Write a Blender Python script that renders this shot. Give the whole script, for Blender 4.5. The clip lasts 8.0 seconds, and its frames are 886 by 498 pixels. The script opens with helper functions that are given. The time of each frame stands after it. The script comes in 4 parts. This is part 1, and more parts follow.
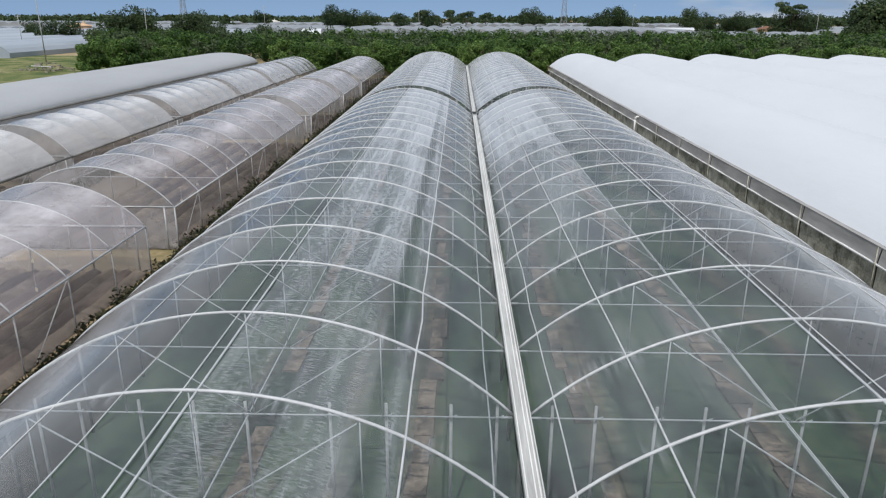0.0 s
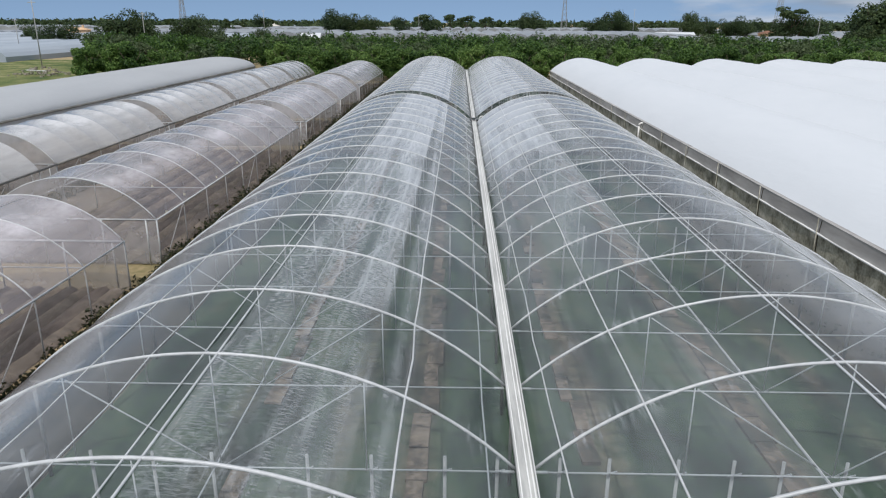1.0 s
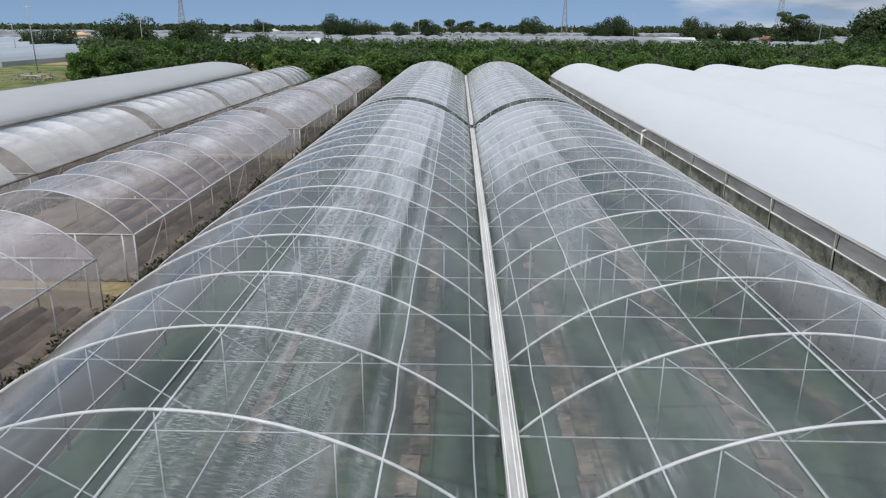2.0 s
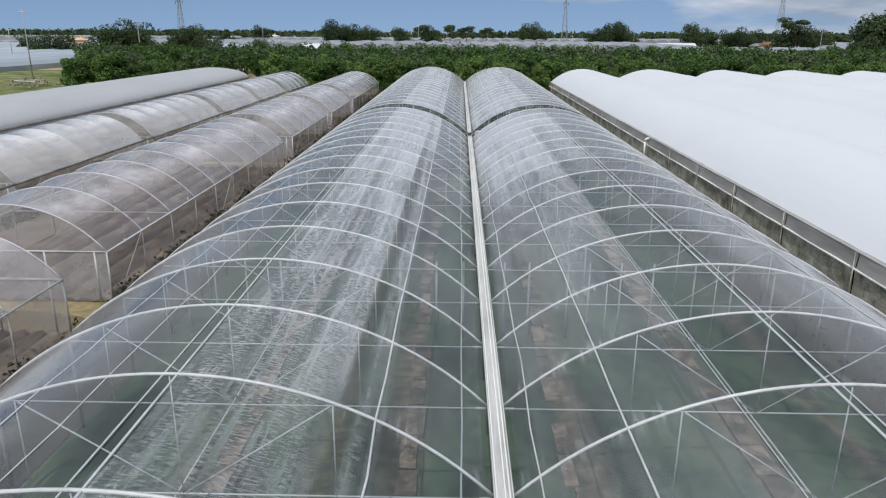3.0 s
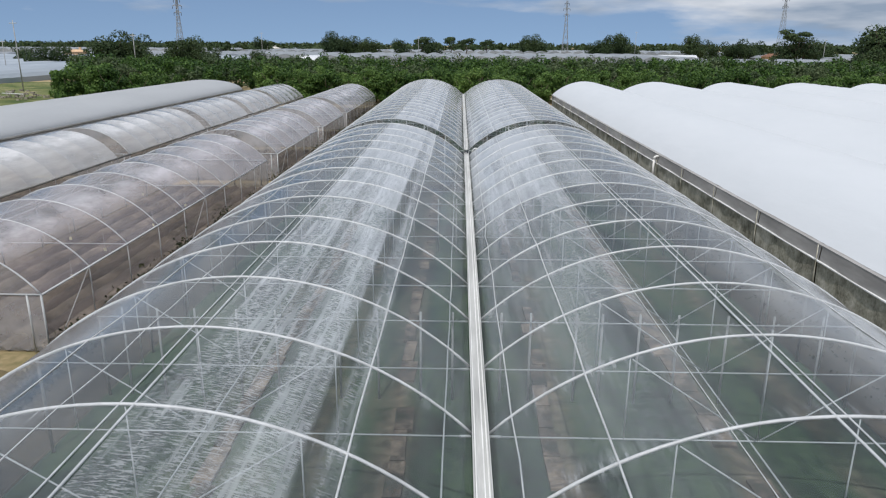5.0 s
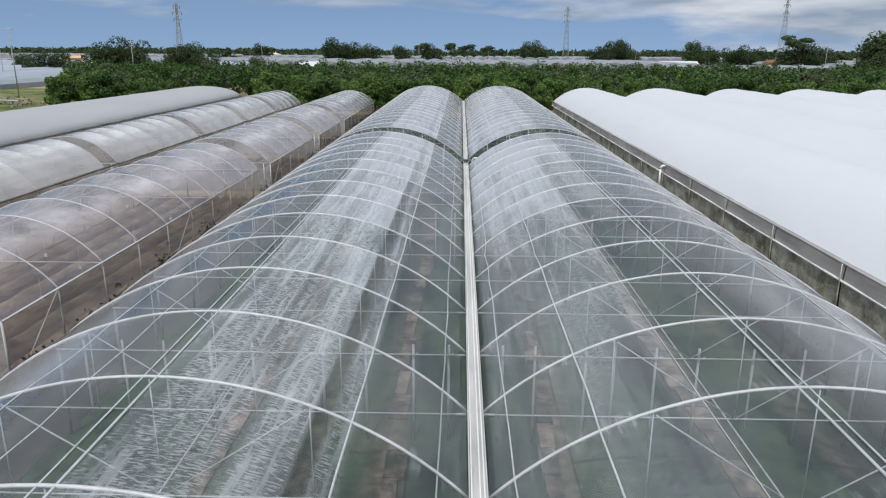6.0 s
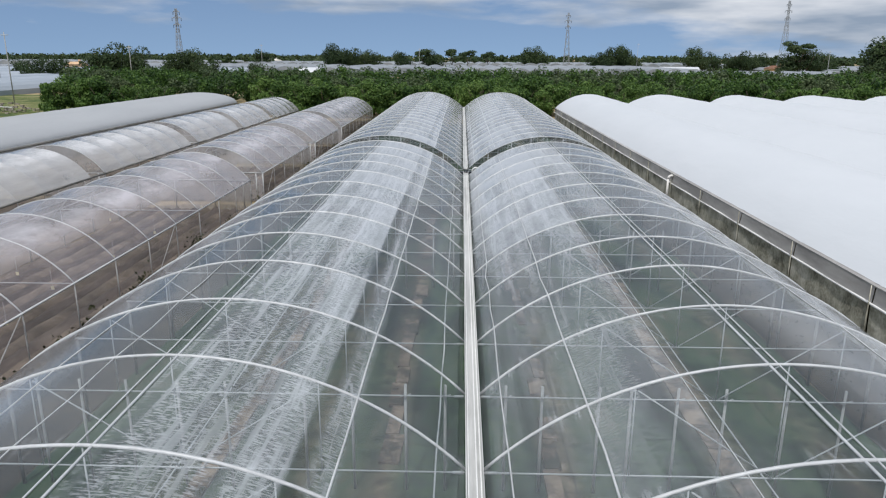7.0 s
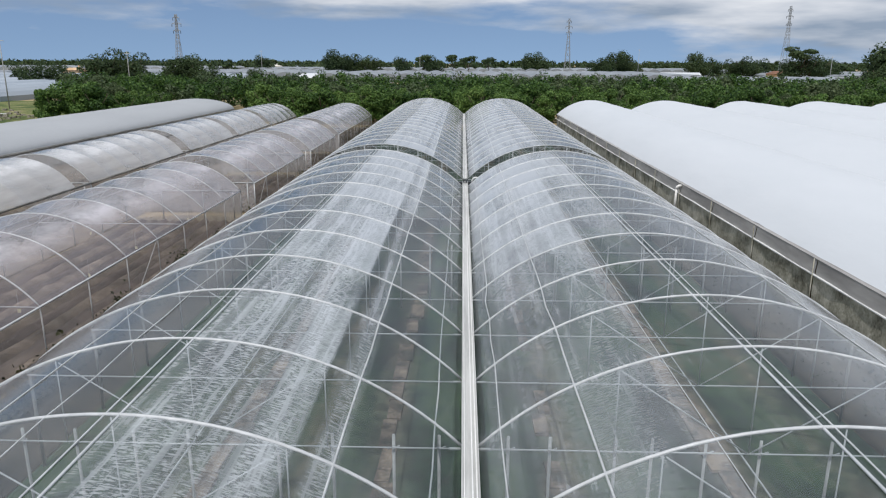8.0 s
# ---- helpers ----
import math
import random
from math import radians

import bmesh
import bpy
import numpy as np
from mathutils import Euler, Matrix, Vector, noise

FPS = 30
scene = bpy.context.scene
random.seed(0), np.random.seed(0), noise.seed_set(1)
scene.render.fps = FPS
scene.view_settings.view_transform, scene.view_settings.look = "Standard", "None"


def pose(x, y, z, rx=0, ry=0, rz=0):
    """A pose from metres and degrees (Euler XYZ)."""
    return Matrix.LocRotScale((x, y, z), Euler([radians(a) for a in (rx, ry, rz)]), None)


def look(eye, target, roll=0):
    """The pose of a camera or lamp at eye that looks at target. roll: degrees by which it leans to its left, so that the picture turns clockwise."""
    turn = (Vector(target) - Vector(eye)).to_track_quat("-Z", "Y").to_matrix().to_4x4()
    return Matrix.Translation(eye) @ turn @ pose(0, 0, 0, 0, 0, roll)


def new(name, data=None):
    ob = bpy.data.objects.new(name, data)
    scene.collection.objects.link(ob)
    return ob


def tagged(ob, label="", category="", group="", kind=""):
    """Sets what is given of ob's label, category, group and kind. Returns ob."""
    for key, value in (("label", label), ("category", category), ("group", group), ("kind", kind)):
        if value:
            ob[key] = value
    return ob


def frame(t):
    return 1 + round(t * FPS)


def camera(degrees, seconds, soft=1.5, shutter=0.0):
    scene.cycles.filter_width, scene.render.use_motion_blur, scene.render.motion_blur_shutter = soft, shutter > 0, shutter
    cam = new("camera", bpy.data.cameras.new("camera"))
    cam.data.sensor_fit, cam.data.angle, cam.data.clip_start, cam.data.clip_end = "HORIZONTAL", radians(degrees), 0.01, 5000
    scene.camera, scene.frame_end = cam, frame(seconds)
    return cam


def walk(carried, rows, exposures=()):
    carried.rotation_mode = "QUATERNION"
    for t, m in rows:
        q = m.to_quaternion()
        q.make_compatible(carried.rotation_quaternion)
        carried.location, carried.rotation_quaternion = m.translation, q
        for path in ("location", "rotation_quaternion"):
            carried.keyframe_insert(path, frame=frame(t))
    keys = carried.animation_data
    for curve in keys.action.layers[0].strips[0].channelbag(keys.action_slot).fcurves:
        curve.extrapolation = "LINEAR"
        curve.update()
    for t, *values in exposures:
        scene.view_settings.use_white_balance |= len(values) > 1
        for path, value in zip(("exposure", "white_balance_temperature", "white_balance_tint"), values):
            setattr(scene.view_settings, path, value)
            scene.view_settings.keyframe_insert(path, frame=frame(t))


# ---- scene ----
cam = camera(65.0, 8.0, soft=1.2)
PATH = [
    (0, (-1.129, -10.343, 8.606), (-1.525, 8.625, 2.278), 0.19),
    (0.5, (-1.107, -9.623, 8.578), (-1.504, 9.363, 2.303), 0.22),
    (1, (-1.052, -8.893, 8.553), (-1.450, 10.112, 2.335), 0.24),
    (1.5, (-0.974, -8.154, 8.529), (-1.375, 10.871, 2.372), 0.26),
    (3, (-0.692, -5.883, 8.465), (-1.107, 13.207, 2.515), 0.30),
    (3.5, (-0.603, -5.109, 8.447), (-1.023, 14.003, 2.570), 0.31),
    (4, (-0.523, -4.327, 8.430), (-0.951, 14.808, 2.629), 0.31),
    (4.5, (-0.455, -3.537, 8.414), (-0.890, 15.622, 2.690), 0.31),
    (6, (-0.320, -1.119, 8.374), (-0.784, 18.107, 2.885), 0.30),
    (6.5, (-0.292, -0.299, 8.363), (-0.767, 18.950, 2.952), 0.29),
    (7, (-0.264, 0.530, 8.352), (-0.752, 19.799, 3.018), 0.27),
    (7.5, (-0.231, 1.365, 8.343), (-0.732, 20.655, 3.084), 0.25),
    (8, (-0.185, 2.207, 8.334), (-0.700, 21.516, 3.148), 0.23),
]
walk(cam, [(t, look(eye, target, roll)) for t, eye, target, roll in PATH])

# ---- world, sun, exposure ----
SUN_ELEVATION, SUN_AZIMUTH = 61.0, 194.0   # azimuth clockwise from +y
EXPOSURE = 0.0
scene.view_settings.exposure = EXPOSURE


def node(tree, kind, **values):
    n = tree.nodes.new(kind)
    for key, value in values.items():
        if key in n.inputs:
            n.inputs[key].default_value = value
    return n


def make_world():
    world = bpy.data.worlds.new("sky")
    world.use_nodes = True
    tree = world.node_tree
    tree.nodes.clear()
    sky = tree.nodes.new("ShaderNodeTexSky")
    sky.sky_type, sky.sun_disc = "NISHITA", False
    sky.sun_elevation, sky.sun_rotation = radians(SUN_ELEVATION), radians(SUN_AZIMUTH)
    sky.air_density, sky.dust_density, sky.ozone_density = 1.0, 1.2, 2.2
    co = tree.nodes.new("ShaderNodeTexCoord")
    mapped = node(tree, "ShaderNodeMapping")
    mapped.inputs["Scale"].default_value = (2.6, 2.6, 13.0)
    mapped.inputs["Location"].default_value = (0.6, 0.3, 0.15)
    tree.links.new(co.outputs["Generated"], mapped.inputs["Vector"])
    # the clear air above the haze layer: the sky is read a little higher up
    lift = tree.nodes.new("ShaderNodeVectorMath")
    lift.inputs[1].default_value = (0, 0, 0.22)
    tree.links.new(co.outputs["Generated"], lift.inputs[0])
    tree.links.new(lift.outputs[0], sky.inputs["Vector"])
    big = node(tree, "ShaderNodeTexNoise", Scale=1.5, Detail=9.0, Roughness=0.54)
    tree.links.new(mapped.outputs[0], big.inputs["Vector"])
    cut = tree.nodes.new("ShaderNodeSeparateXYZ")
    tree.links.new(co.outputs["Generated"], cut.inputs[0])
    # more cloud towards +x and higher up
    up = node(tree, "ShaderNodeMapRange")
    for i, v in ((1, 0.02), (2, 0.10), (3, -0.20), (4, 0.20)):
        up.inputs[i].default_value = v
    tree.links.new(cut.outputs["Z"], up.inputs[0])
    side = node(tree, "ShaderNodeMapRange")
    for i, v in ((1, 0.10), (2, 0.42), (3, 0.0), (4, 0.36)):
        side.inputs[i].default_value = v
    tree.links.new(cut.outputs["X"], side.inputs[0])
    add1 = tree.nodes.new("ShaderNodeMath")
    tree.links.new(big.outputs["Fac"], add1.inputs[0]), tree.links.new(up.outputs[0], add1.inputs[1])
    add2 = tree.nodes.new("ShaderNodeMath")
    tree.links.new(add1.outputs[0], add2.inputs[0]), tree.links.new(side.outputs[0], add2.inputs[1])
    ramp = tree.nodes.new("ShaderNodeValToRGB")
    ramp.color_ramp.elements[0].position, ramp.color_ramp.elements[1].position = 0.49, 0.66
    tree.links.new(add2.outputs[0], ramp.inputs[0])
    tone_map = node(tree, "ShaderNodeMapping")
    tone_map.inputs["Location"].default_value = (0.1, 0.2, 0.9)
    tone_map.inputs["Scale"].default_value = (4.0, 4.0, 22.0)
    tree.links.new(co.outputs["Generated"], tone_map.inputs["Vector"])
    tone = node(tree, "ShaderNodeTexNoise", Scale=1.2, Detail=5.0)
    tree.links.new(tone_map.outputs[0], tone.inputs["Vector"])
    shade = tree.nodes.new("ShaderNodeValToRGB")
    shade.color_ramp.elements[0].position, shade.color_ramp.elements[1].position = 0.40, 0.70
    shade.color_ramp.elements[0].color = (2.3, 2.9, 3.8, 1)
    shade.color_ramp.elements[1].color = (6.6, 6.8, 7.2, 1)
    tree.links.new(tone.outputs["Fac"], shade.inputs[0])
    mix = tree.nodes.new("ShaderNodeMix")
    mix.data_type = "RGBA"
    tree.links.new(ramp.outputs["Color"], mix.inputs["Factor"])
    tree.links.new(sky.outputs[0], mix.inputs["A"]), tree.links.new(shade.outputs[0], mix.inputs["B"])
    back = node(tree, "ShaderNodeBackground", Strength=0.122)
    out = tree.nodes.new("ShaderNodeOutputWorld")
    tree.links.new(mix.outputs["Result"], back.inputs[0]), tree.links.new(back.outputs[0], out.inputs[0])
    scene.world = world


make_world()
sun = new("sun", bpy.data.lights.new("sun", "SUN"))
sun.data.energy, sun.data.angle, sun.data.color = 3.1, radians(0.6), (1.0, 0.982, 0.955)
a, e = radians(SUN_AZIMUTH), radians(SUN_ELEVATION)
sun.matrix_world = look((60 * math.sin(a) * math.cos(e), 60 * math.cos(a) * math.cos(e), 60 * math.sin(e)), (0, 0, 0))


# ---- materials ----
def material(name):
    m = bpy.data.materials.new(name)
    m.use_nodes = True
    m.node_tree.nodes.clear()
    out = m.node_tree.nodes.new("ShaderNodeOutputMaterial")
    return m, m.node_tree, out


def noise_at(tree, scale, detail=5.0, stretch=(1, 1, 1), rough=0.55):
    """Noise over the world's metres."""
    pos = tree.nodes.new("ShaderNodeNewGeometry")
    mp = node(tree, "ShaderNodeMapping")
    mp.inputs["Scale"].default_value = stretch
    n = node(tree, "ShaderNodeTexNoise", Scale=scale, Detail=detail, Roughness=rough)
    tree.links.new(pos.outputs["Position"], mp.inputs["Vector"])
    tree.links.new(mp.outputs[0], n.inputs["Vector"])
    return n.outputs["Fac"]


def ramp_of(tree, fac, stops):
    r = tree.nodes.new("ShaderNodeValToRGB")
    while len(r.color_ramp.elements) < len(stops):
        r.color_ramp.elements.new(0.5)
    for el, (p, c) in zip(r.color_ramp.elements, stops):
        el.position, el.color = p, (*c, 1) if len(c) == 3 else c
    tree.links.new(fac, r.inputs[0])
    return r.outputs["Color"]


def maths(tree, op, a, b, clamp=False):
    n = tree.nodes.new("ShaderNodeMath")
    n.operation, n.use_clamp = op, clamp
    for i, v in enumerate((a, b)):
        if isinstance(v, (int, float)):
            n.inputs[i].default_value = v
        else:
            tree.links.new(v, n.inputs[i])
    return n.outputs[0]


def bump_of(tree, height, strength, distance=0.05):
    b = node(tree, "ShaderNodeBump", Strength=strength, Distance=distance)
    tree.links.new(height, b.inputs["Height"])
    return b.outputs["Normal"]


def solid(name, stops, scale, roughness=0.7, metal=0.0, stretch=(1, 1, 1), bump=0.2, fine=None, per_object=0.0, specular=0.3, bump_distance=0.05, contrast=1.7):
    """An opaque surface: a colour ramp over coarse noise, broken up by finer grain, with relief."""
    m, tree, out = material(name)
    fine = fine or scale * 7
    coarse, grain = noise_at(tree, scale, 6, stretch), noise_at(tree, fine, 4, stretch)
    fac = maths(tree, "ADD", maths(tree, "MULTIPLY", coarse, 0.7), maths(tree, "MULTIPLY", grain, 0.3))
    fac = maths(tree, "ADD", maths(tree, "MULTIPLY", maths(tree, "SUBTRACT", fac, 0.5), contrast), 0.5, True)
    if per_object:
        info = tree.nodes.new("ShaderNodeObjectInfo")
        fac = maths(tree, "ADD", fac, maths(tree, "MULTIPLY", maths(tree, "SUBTRACT", info.outputs["Random"], 0.5), per_object))
    col = ramp_of(tree, fac, stops)
    b = node(tree, "ShaderNodeBsdfPrincipled", Roughness=roughness, Metallic=metal)
    b.inputs["Specular IOR Level"].default_value = specular
    tree.links.new(col, b.inputs["Base Color"])
    if bump:
        tree.links.new(bump_of(tree, fac, bump, bump_distance), b.inputs["Normal"])
    tree.links.new(b.outputs[0], out.inputs[0])
    return m


def band(tree, coordinate, lo, hi, soft):
    """1 between lo and hi, fading over soft."""
    rise = node(tree, "ShaderNodeMapRange")
    rise.inputs[1].default_value, rise.inputs[2].default_value = lo - soft, lo + soft
    fall = node(tree, "ShaderNodeMapRange")
    fall.inputs[1].default_value, fall.inputs[2].default_value, fall.inputs[3].default_value, fall.inputs[4].default_value = hi - soft, hi + soft, 1, 0
    tree.links.new(coordinate, rise.inputs[0]), tree.links.new(coordinate, fall.inputs[0])
    return maths(tree, "MULTIPLY", rise.outputs[0], fall.outputs[0])


def patchwork(tree, axes, step):
    """Lighter and darker sheets: each field between two arches has its own strips, toned by chance."""
    cell = tree.nodes.new("ShaderNodeCombineXYZ")
    tree.links.new(maths(tree, "FLOOR", maths(tree, "DIVIDE", axes.outputs["X"], 0.73), 0), cell.inputs[0])
    tree.links.new(maths(tree, "FLOOR", maths(tree, "DIVIDE", axes.outputs["Y"], step), 0), cell.inputs[1])
    dice = tree.nodes.new("ShaderNodeTexWhiteNoise")
    tree.links.new(cell.outputs[0], dice.inputs["Vector"])
    return maths(tree, "ADD", maths(tree, "MULTIPLY", dice.outputs["Value"], 0.75), 0.62)


def film(name, haze, tint=(0.93, 0.95, 0.95), colour=(0.82, 0.83, 0.85), bands=(), gloss=1.0, streaks=0.12, rough=0.1, wrinkle=0.25, step=0.0, milk=(), patches=False):
    """Plastic film: clear with dusty haze, streaks of condensation and dirt along the house, and a sheen; milk also
    paints in reflected sky.
    """
    m, tree, out = material(name)
    pos = tree.nodes.new("ShaderNodeNewGeometry")
    axes = tree.nodes.new("ShaderNodeSeparateXYZ")
    tree.links.new(pos.outputs["Position"], axes.inputs[0])
    cloudy = noise_at(tree, 0.35, 4, (1, 0.5, 1))
    streaky = noise_at(tree, 2.2, 6, (1, 0.10, 1))
    speckle = noise_at(tree, 9.0, 5, (1.0, 0.35, 1.0), 0.7)
    amount = maths(tree, "ADD", haze, maths(tree, "MULTIPLY", maths(tree, "SUBTRACT", streaky, 0.5), streaks))
    amount = maths(tree, "ADD", amount, maths(tree, "MULTIPLY", maths(tree, "SUBTRACT", cloudy, 0.5), streaks * 1.3))
    panel = tree.nodes.new("ShaderNodeObjectInfo")
    amount = maths(tree, "ADD", amount, maths(tree, "MULTIPLY", maths(tree, "SUBTRACT", panel.outputs["Random"], 0.5), 0.07))
    marks = maths(tree, "ADD", streaky, maths(tree, "MULTIPLY", maths(tree, "SUBTRACT", speckle, 0.5), 0.9))
    if bands:
        columns = ramp_of(tree, noise_at(tree, 2.3, 2, (1, 0.03, 0)), [(0.40, (0.10,) * 3), (0.47, (0.55,) * 3), (0.55, (1, 1, 1))])
        lines = ramp_of(tree, noise_at(tree, 9.0, 4, (1, 0.05, 0), 0.65), [(0.50, (0.0,) * 3), (0.60, (0.8,) * 3)])
        ripples = ramp_of(tree, noise_at(tree, 1.0, 4, (7.0, 32.0, 0), 0.62), [(0.47, (0.0,) * 3), (0.57, (1, 1, 1))])
        slanted = ramp_of(tree, noise_at(tree, 1.0, 3, (17.0, 8.0, 0), 0.6), [(0.51, (0.0,) * 3), (0.60, (0.9,) * 3)])
        ripples = maths(tree, "MAXIMUM", ripples, maths(tree, "MULTIPLY", slanted, 0.35))
        drops = maths(tree, "MAXIMUM", lines, ripples)
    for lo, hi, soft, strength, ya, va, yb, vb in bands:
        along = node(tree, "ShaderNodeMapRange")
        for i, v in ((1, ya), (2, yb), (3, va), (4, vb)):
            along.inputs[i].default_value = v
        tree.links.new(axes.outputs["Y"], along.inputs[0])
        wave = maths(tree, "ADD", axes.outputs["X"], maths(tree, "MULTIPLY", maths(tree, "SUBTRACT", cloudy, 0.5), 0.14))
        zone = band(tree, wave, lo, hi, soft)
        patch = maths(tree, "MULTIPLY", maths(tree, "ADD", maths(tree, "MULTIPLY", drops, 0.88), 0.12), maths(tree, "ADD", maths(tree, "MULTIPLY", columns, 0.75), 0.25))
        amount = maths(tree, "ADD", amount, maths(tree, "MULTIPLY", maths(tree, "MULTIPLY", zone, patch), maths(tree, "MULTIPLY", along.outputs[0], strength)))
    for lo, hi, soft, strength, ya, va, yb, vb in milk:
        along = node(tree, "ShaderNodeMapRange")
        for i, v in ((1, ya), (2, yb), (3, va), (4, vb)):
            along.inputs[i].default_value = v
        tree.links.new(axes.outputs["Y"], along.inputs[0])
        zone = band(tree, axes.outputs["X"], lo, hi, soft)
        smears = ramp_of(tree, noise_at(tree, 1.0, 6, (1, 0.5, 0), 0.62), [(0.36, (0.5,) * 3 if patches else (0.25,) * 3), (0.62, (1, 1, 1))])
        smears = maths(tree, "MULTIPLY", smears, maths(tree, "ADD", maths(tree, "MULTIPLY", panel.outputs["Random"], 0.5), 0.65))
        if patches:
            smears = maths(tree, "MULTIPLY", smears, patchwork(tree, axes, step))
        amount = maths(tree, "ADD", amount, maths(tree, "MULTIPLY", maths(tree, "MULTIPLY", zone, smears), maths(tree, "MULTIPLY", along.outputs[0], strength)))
    if step:
        near = maths(tree, "PINGPONG", axes.outputs["Y"], step / 2)
        close = node(tree, "ShaderNodeMapRange")
        for i, v in ((1, 0.02), (2, 0.5), (3, 1.0), (4, 0.0)):
            close.inputs[i].default_value = v
        tree.links.new(near, close.inputs[0])
        folds = ramp_of(tree, noise_at(tree, 9.0, 4, (1.4, 0.14, 1), 0.6), [(0.50, (0.0,) * 3), (0.64, (1, 1, 1))])
        places = ramp_of(tree, noise_at(tree, 0.8, 3), [(0.45, (0.0,) * 3), (0.60, (1, 1, 1))])
        amount = maths(tree, "ADD", amount, maths(tree, "MULTIPLY", maths(tree, "MULTIPLY", maths(tree, "MULTIPLY", close.outputs[0], folds), places), 0.22))
    amount = maths(tree, "MINIMUM", maths(tree, "MAXIMUM", amount, 0.02), 0.97)
    clear = node(tree, "ShaderNodeBsdfTransparent", Color=(*tint, 1))
    dust_and_sheen = node(tree, "ShaderNodeBsdfDiffuse", Color=(*colour, 1))
    through_light = node(tree, "ShaderNodeBsdfTranslucent", Color=(*colour, 1))
    relief = bump_of(tree, maths(tree, "ADD", maths(tree, "MULTIPLY", marks, 0.35), cloudy), wrinkle, 0.12)
    for b in (dust_and_sheen, through_light):
        tree.links.new(relief, b.inputs["Normal"])
    body = node(tree, "ShaderNodeMixShader", Fac=0.28)
    tree.links.new(dust_and_sheen.outputs[0], body.inputs[1]), tree.links.new(through_light.outputs[0], body.inputs[2])
    mixed = tree.nodes.new("ShaderNodeMixShader")
    tree.links.new(amount, mixed.inputs[0]), tree.links.new(clear.outputs[0], mixed.inputs[1]), tree.links.new(body.outputs[0], mixed.inputs[2])
    sheen = node(tree, "ShaderNodeBsdfGlossy", Roughness=rough)
    tree.links.new(relief, sheen.inputs["Normal"])
    facing = node(tree, "ShaderNodeLayerWeight", Blend=0.5)
    tree.links.new(relief, facing.inputs["Normal"])
    mirror = maths(tree, "ADD", maths(tree, "MULTIPLY", maths(tree, "POWER", facing.outputs["Facing"], 5.0), 0.947), 0.053)
    if bands:
        # beads of water gleam more the flatter they are seen
        beads = node(tree, "ShaderNodeBsdfGlossy", Roughness=0.55, Color=(0.95, 0.95, 0.95, 1))
        gleam = maths(tree, "MULTIPLY", maths(tree, "MAXIMUM", maths(tree, "SUBTRACT", amount, 0.12), 0.0), maths(tree, "POWER", facing.outputs["Facing"], 3.0))
        wet = tree.nodes.new("ShaderNodeMixShader")
        tree.links.new(maths(tree, "MULTIPLY", gleam, 2.4, True), wet.inputs[0])
        tree.links.new(mixed.outputs[0], wet.inputs[1]), tree.links.new(beads.outputs[0], wet.inputs[2])
        mixed = wet
    last = tree.nodes.new("ShaderNodeMixShader")
    tree.links.new(maths(tree, "MULTIPLY", mirror, gloss, True), last.inputs[0])
    tree.links.new(mixed.outputs[0], last.inputs[1]), tree.links.new(sheen.outputs[0], last.inputs[2])
    tree.links.new(last.outputs[0], out.inputs[0])
    return m


def leaf_material(name, stops, scale=0.5):
    m, tree, out = material(name)
    isle = tree.nodes.new("ShaderNodeNewGeometry")
    info = tree.nodes.new("ShaderNodeObjectInfo")
    fac = maths(tree, "ADD", maths(tree, "MULTIPLY", isle.outputs["Random Per Island"], 0.45), maths(tree, "MULTIPLY", noise_at(tree, scale, 4), 0.5))
    fac = maths(tree, "ADD", fac, maths(tree, "MULTIPLY", maths(tree, "SUBTRACT", info.outputs["Random"], 0.5), 0.25))
    col = ramp_of(tree, fac, stops)
    b = node(tree, "ShaderNodeBsdfPrincipled", Roughness=0.55)
    b.inputs["Specular IOR Level"].default_value = 0.25
    t = node(tree, "ShaderNodeBsdfTranslucent")
    tree.links.new(col, b.inputs["Base Color"]), tree.links.new(col, t.inputs["Color"])
    mix = node(tree, "ShaderNodeMixShader", Fac=0.3)
    tree.links.new(b.outputs[0], mix.inputs[1]), tree.links.new(t.outputs[0], mix.inputs[2])
    tree.links.new(mix.outputs[0], out.inputs[0])
    return m


# bands: x from, x to, softness, strength, and share along the house (y, share, y, share); its growth paints in
# flat-view haze
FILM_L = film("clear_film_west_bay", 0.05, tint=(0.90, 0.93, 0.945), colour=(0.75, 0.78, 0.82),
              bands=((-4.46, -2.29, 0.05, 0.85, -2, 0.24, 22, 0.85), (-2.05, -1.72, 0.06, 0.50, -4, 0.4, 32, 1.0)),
              # last milk zone: sky reflection on the outer west slope, painted as haze
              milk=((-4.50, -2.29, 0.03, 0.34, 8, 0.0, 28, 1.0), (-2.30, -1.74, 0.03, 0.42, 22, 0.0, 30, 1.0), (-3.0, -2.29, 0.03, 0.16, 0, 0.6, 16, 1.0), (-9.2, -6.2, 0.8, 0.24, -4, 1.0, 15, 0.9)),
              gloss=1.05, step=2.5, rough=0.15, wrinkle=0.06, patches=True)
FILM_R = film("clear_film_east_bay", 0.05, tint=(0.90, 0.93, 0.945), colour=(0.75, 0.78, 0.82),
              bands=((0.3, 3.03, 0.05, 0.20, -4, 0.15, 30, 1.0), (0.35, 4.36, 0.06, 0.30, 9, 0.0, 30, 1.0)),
              # last milk zone paints the grazing sky sheen of the outer east slope
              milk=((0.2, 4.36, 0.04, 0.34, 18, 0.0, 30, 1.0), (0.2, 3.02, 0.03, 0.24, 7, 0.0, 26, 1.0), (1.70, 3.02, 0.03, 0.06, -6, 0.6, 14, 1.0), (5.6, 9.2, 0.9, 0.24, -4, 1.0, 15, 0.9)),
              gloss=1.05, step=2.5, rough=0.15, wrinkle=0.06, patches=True)
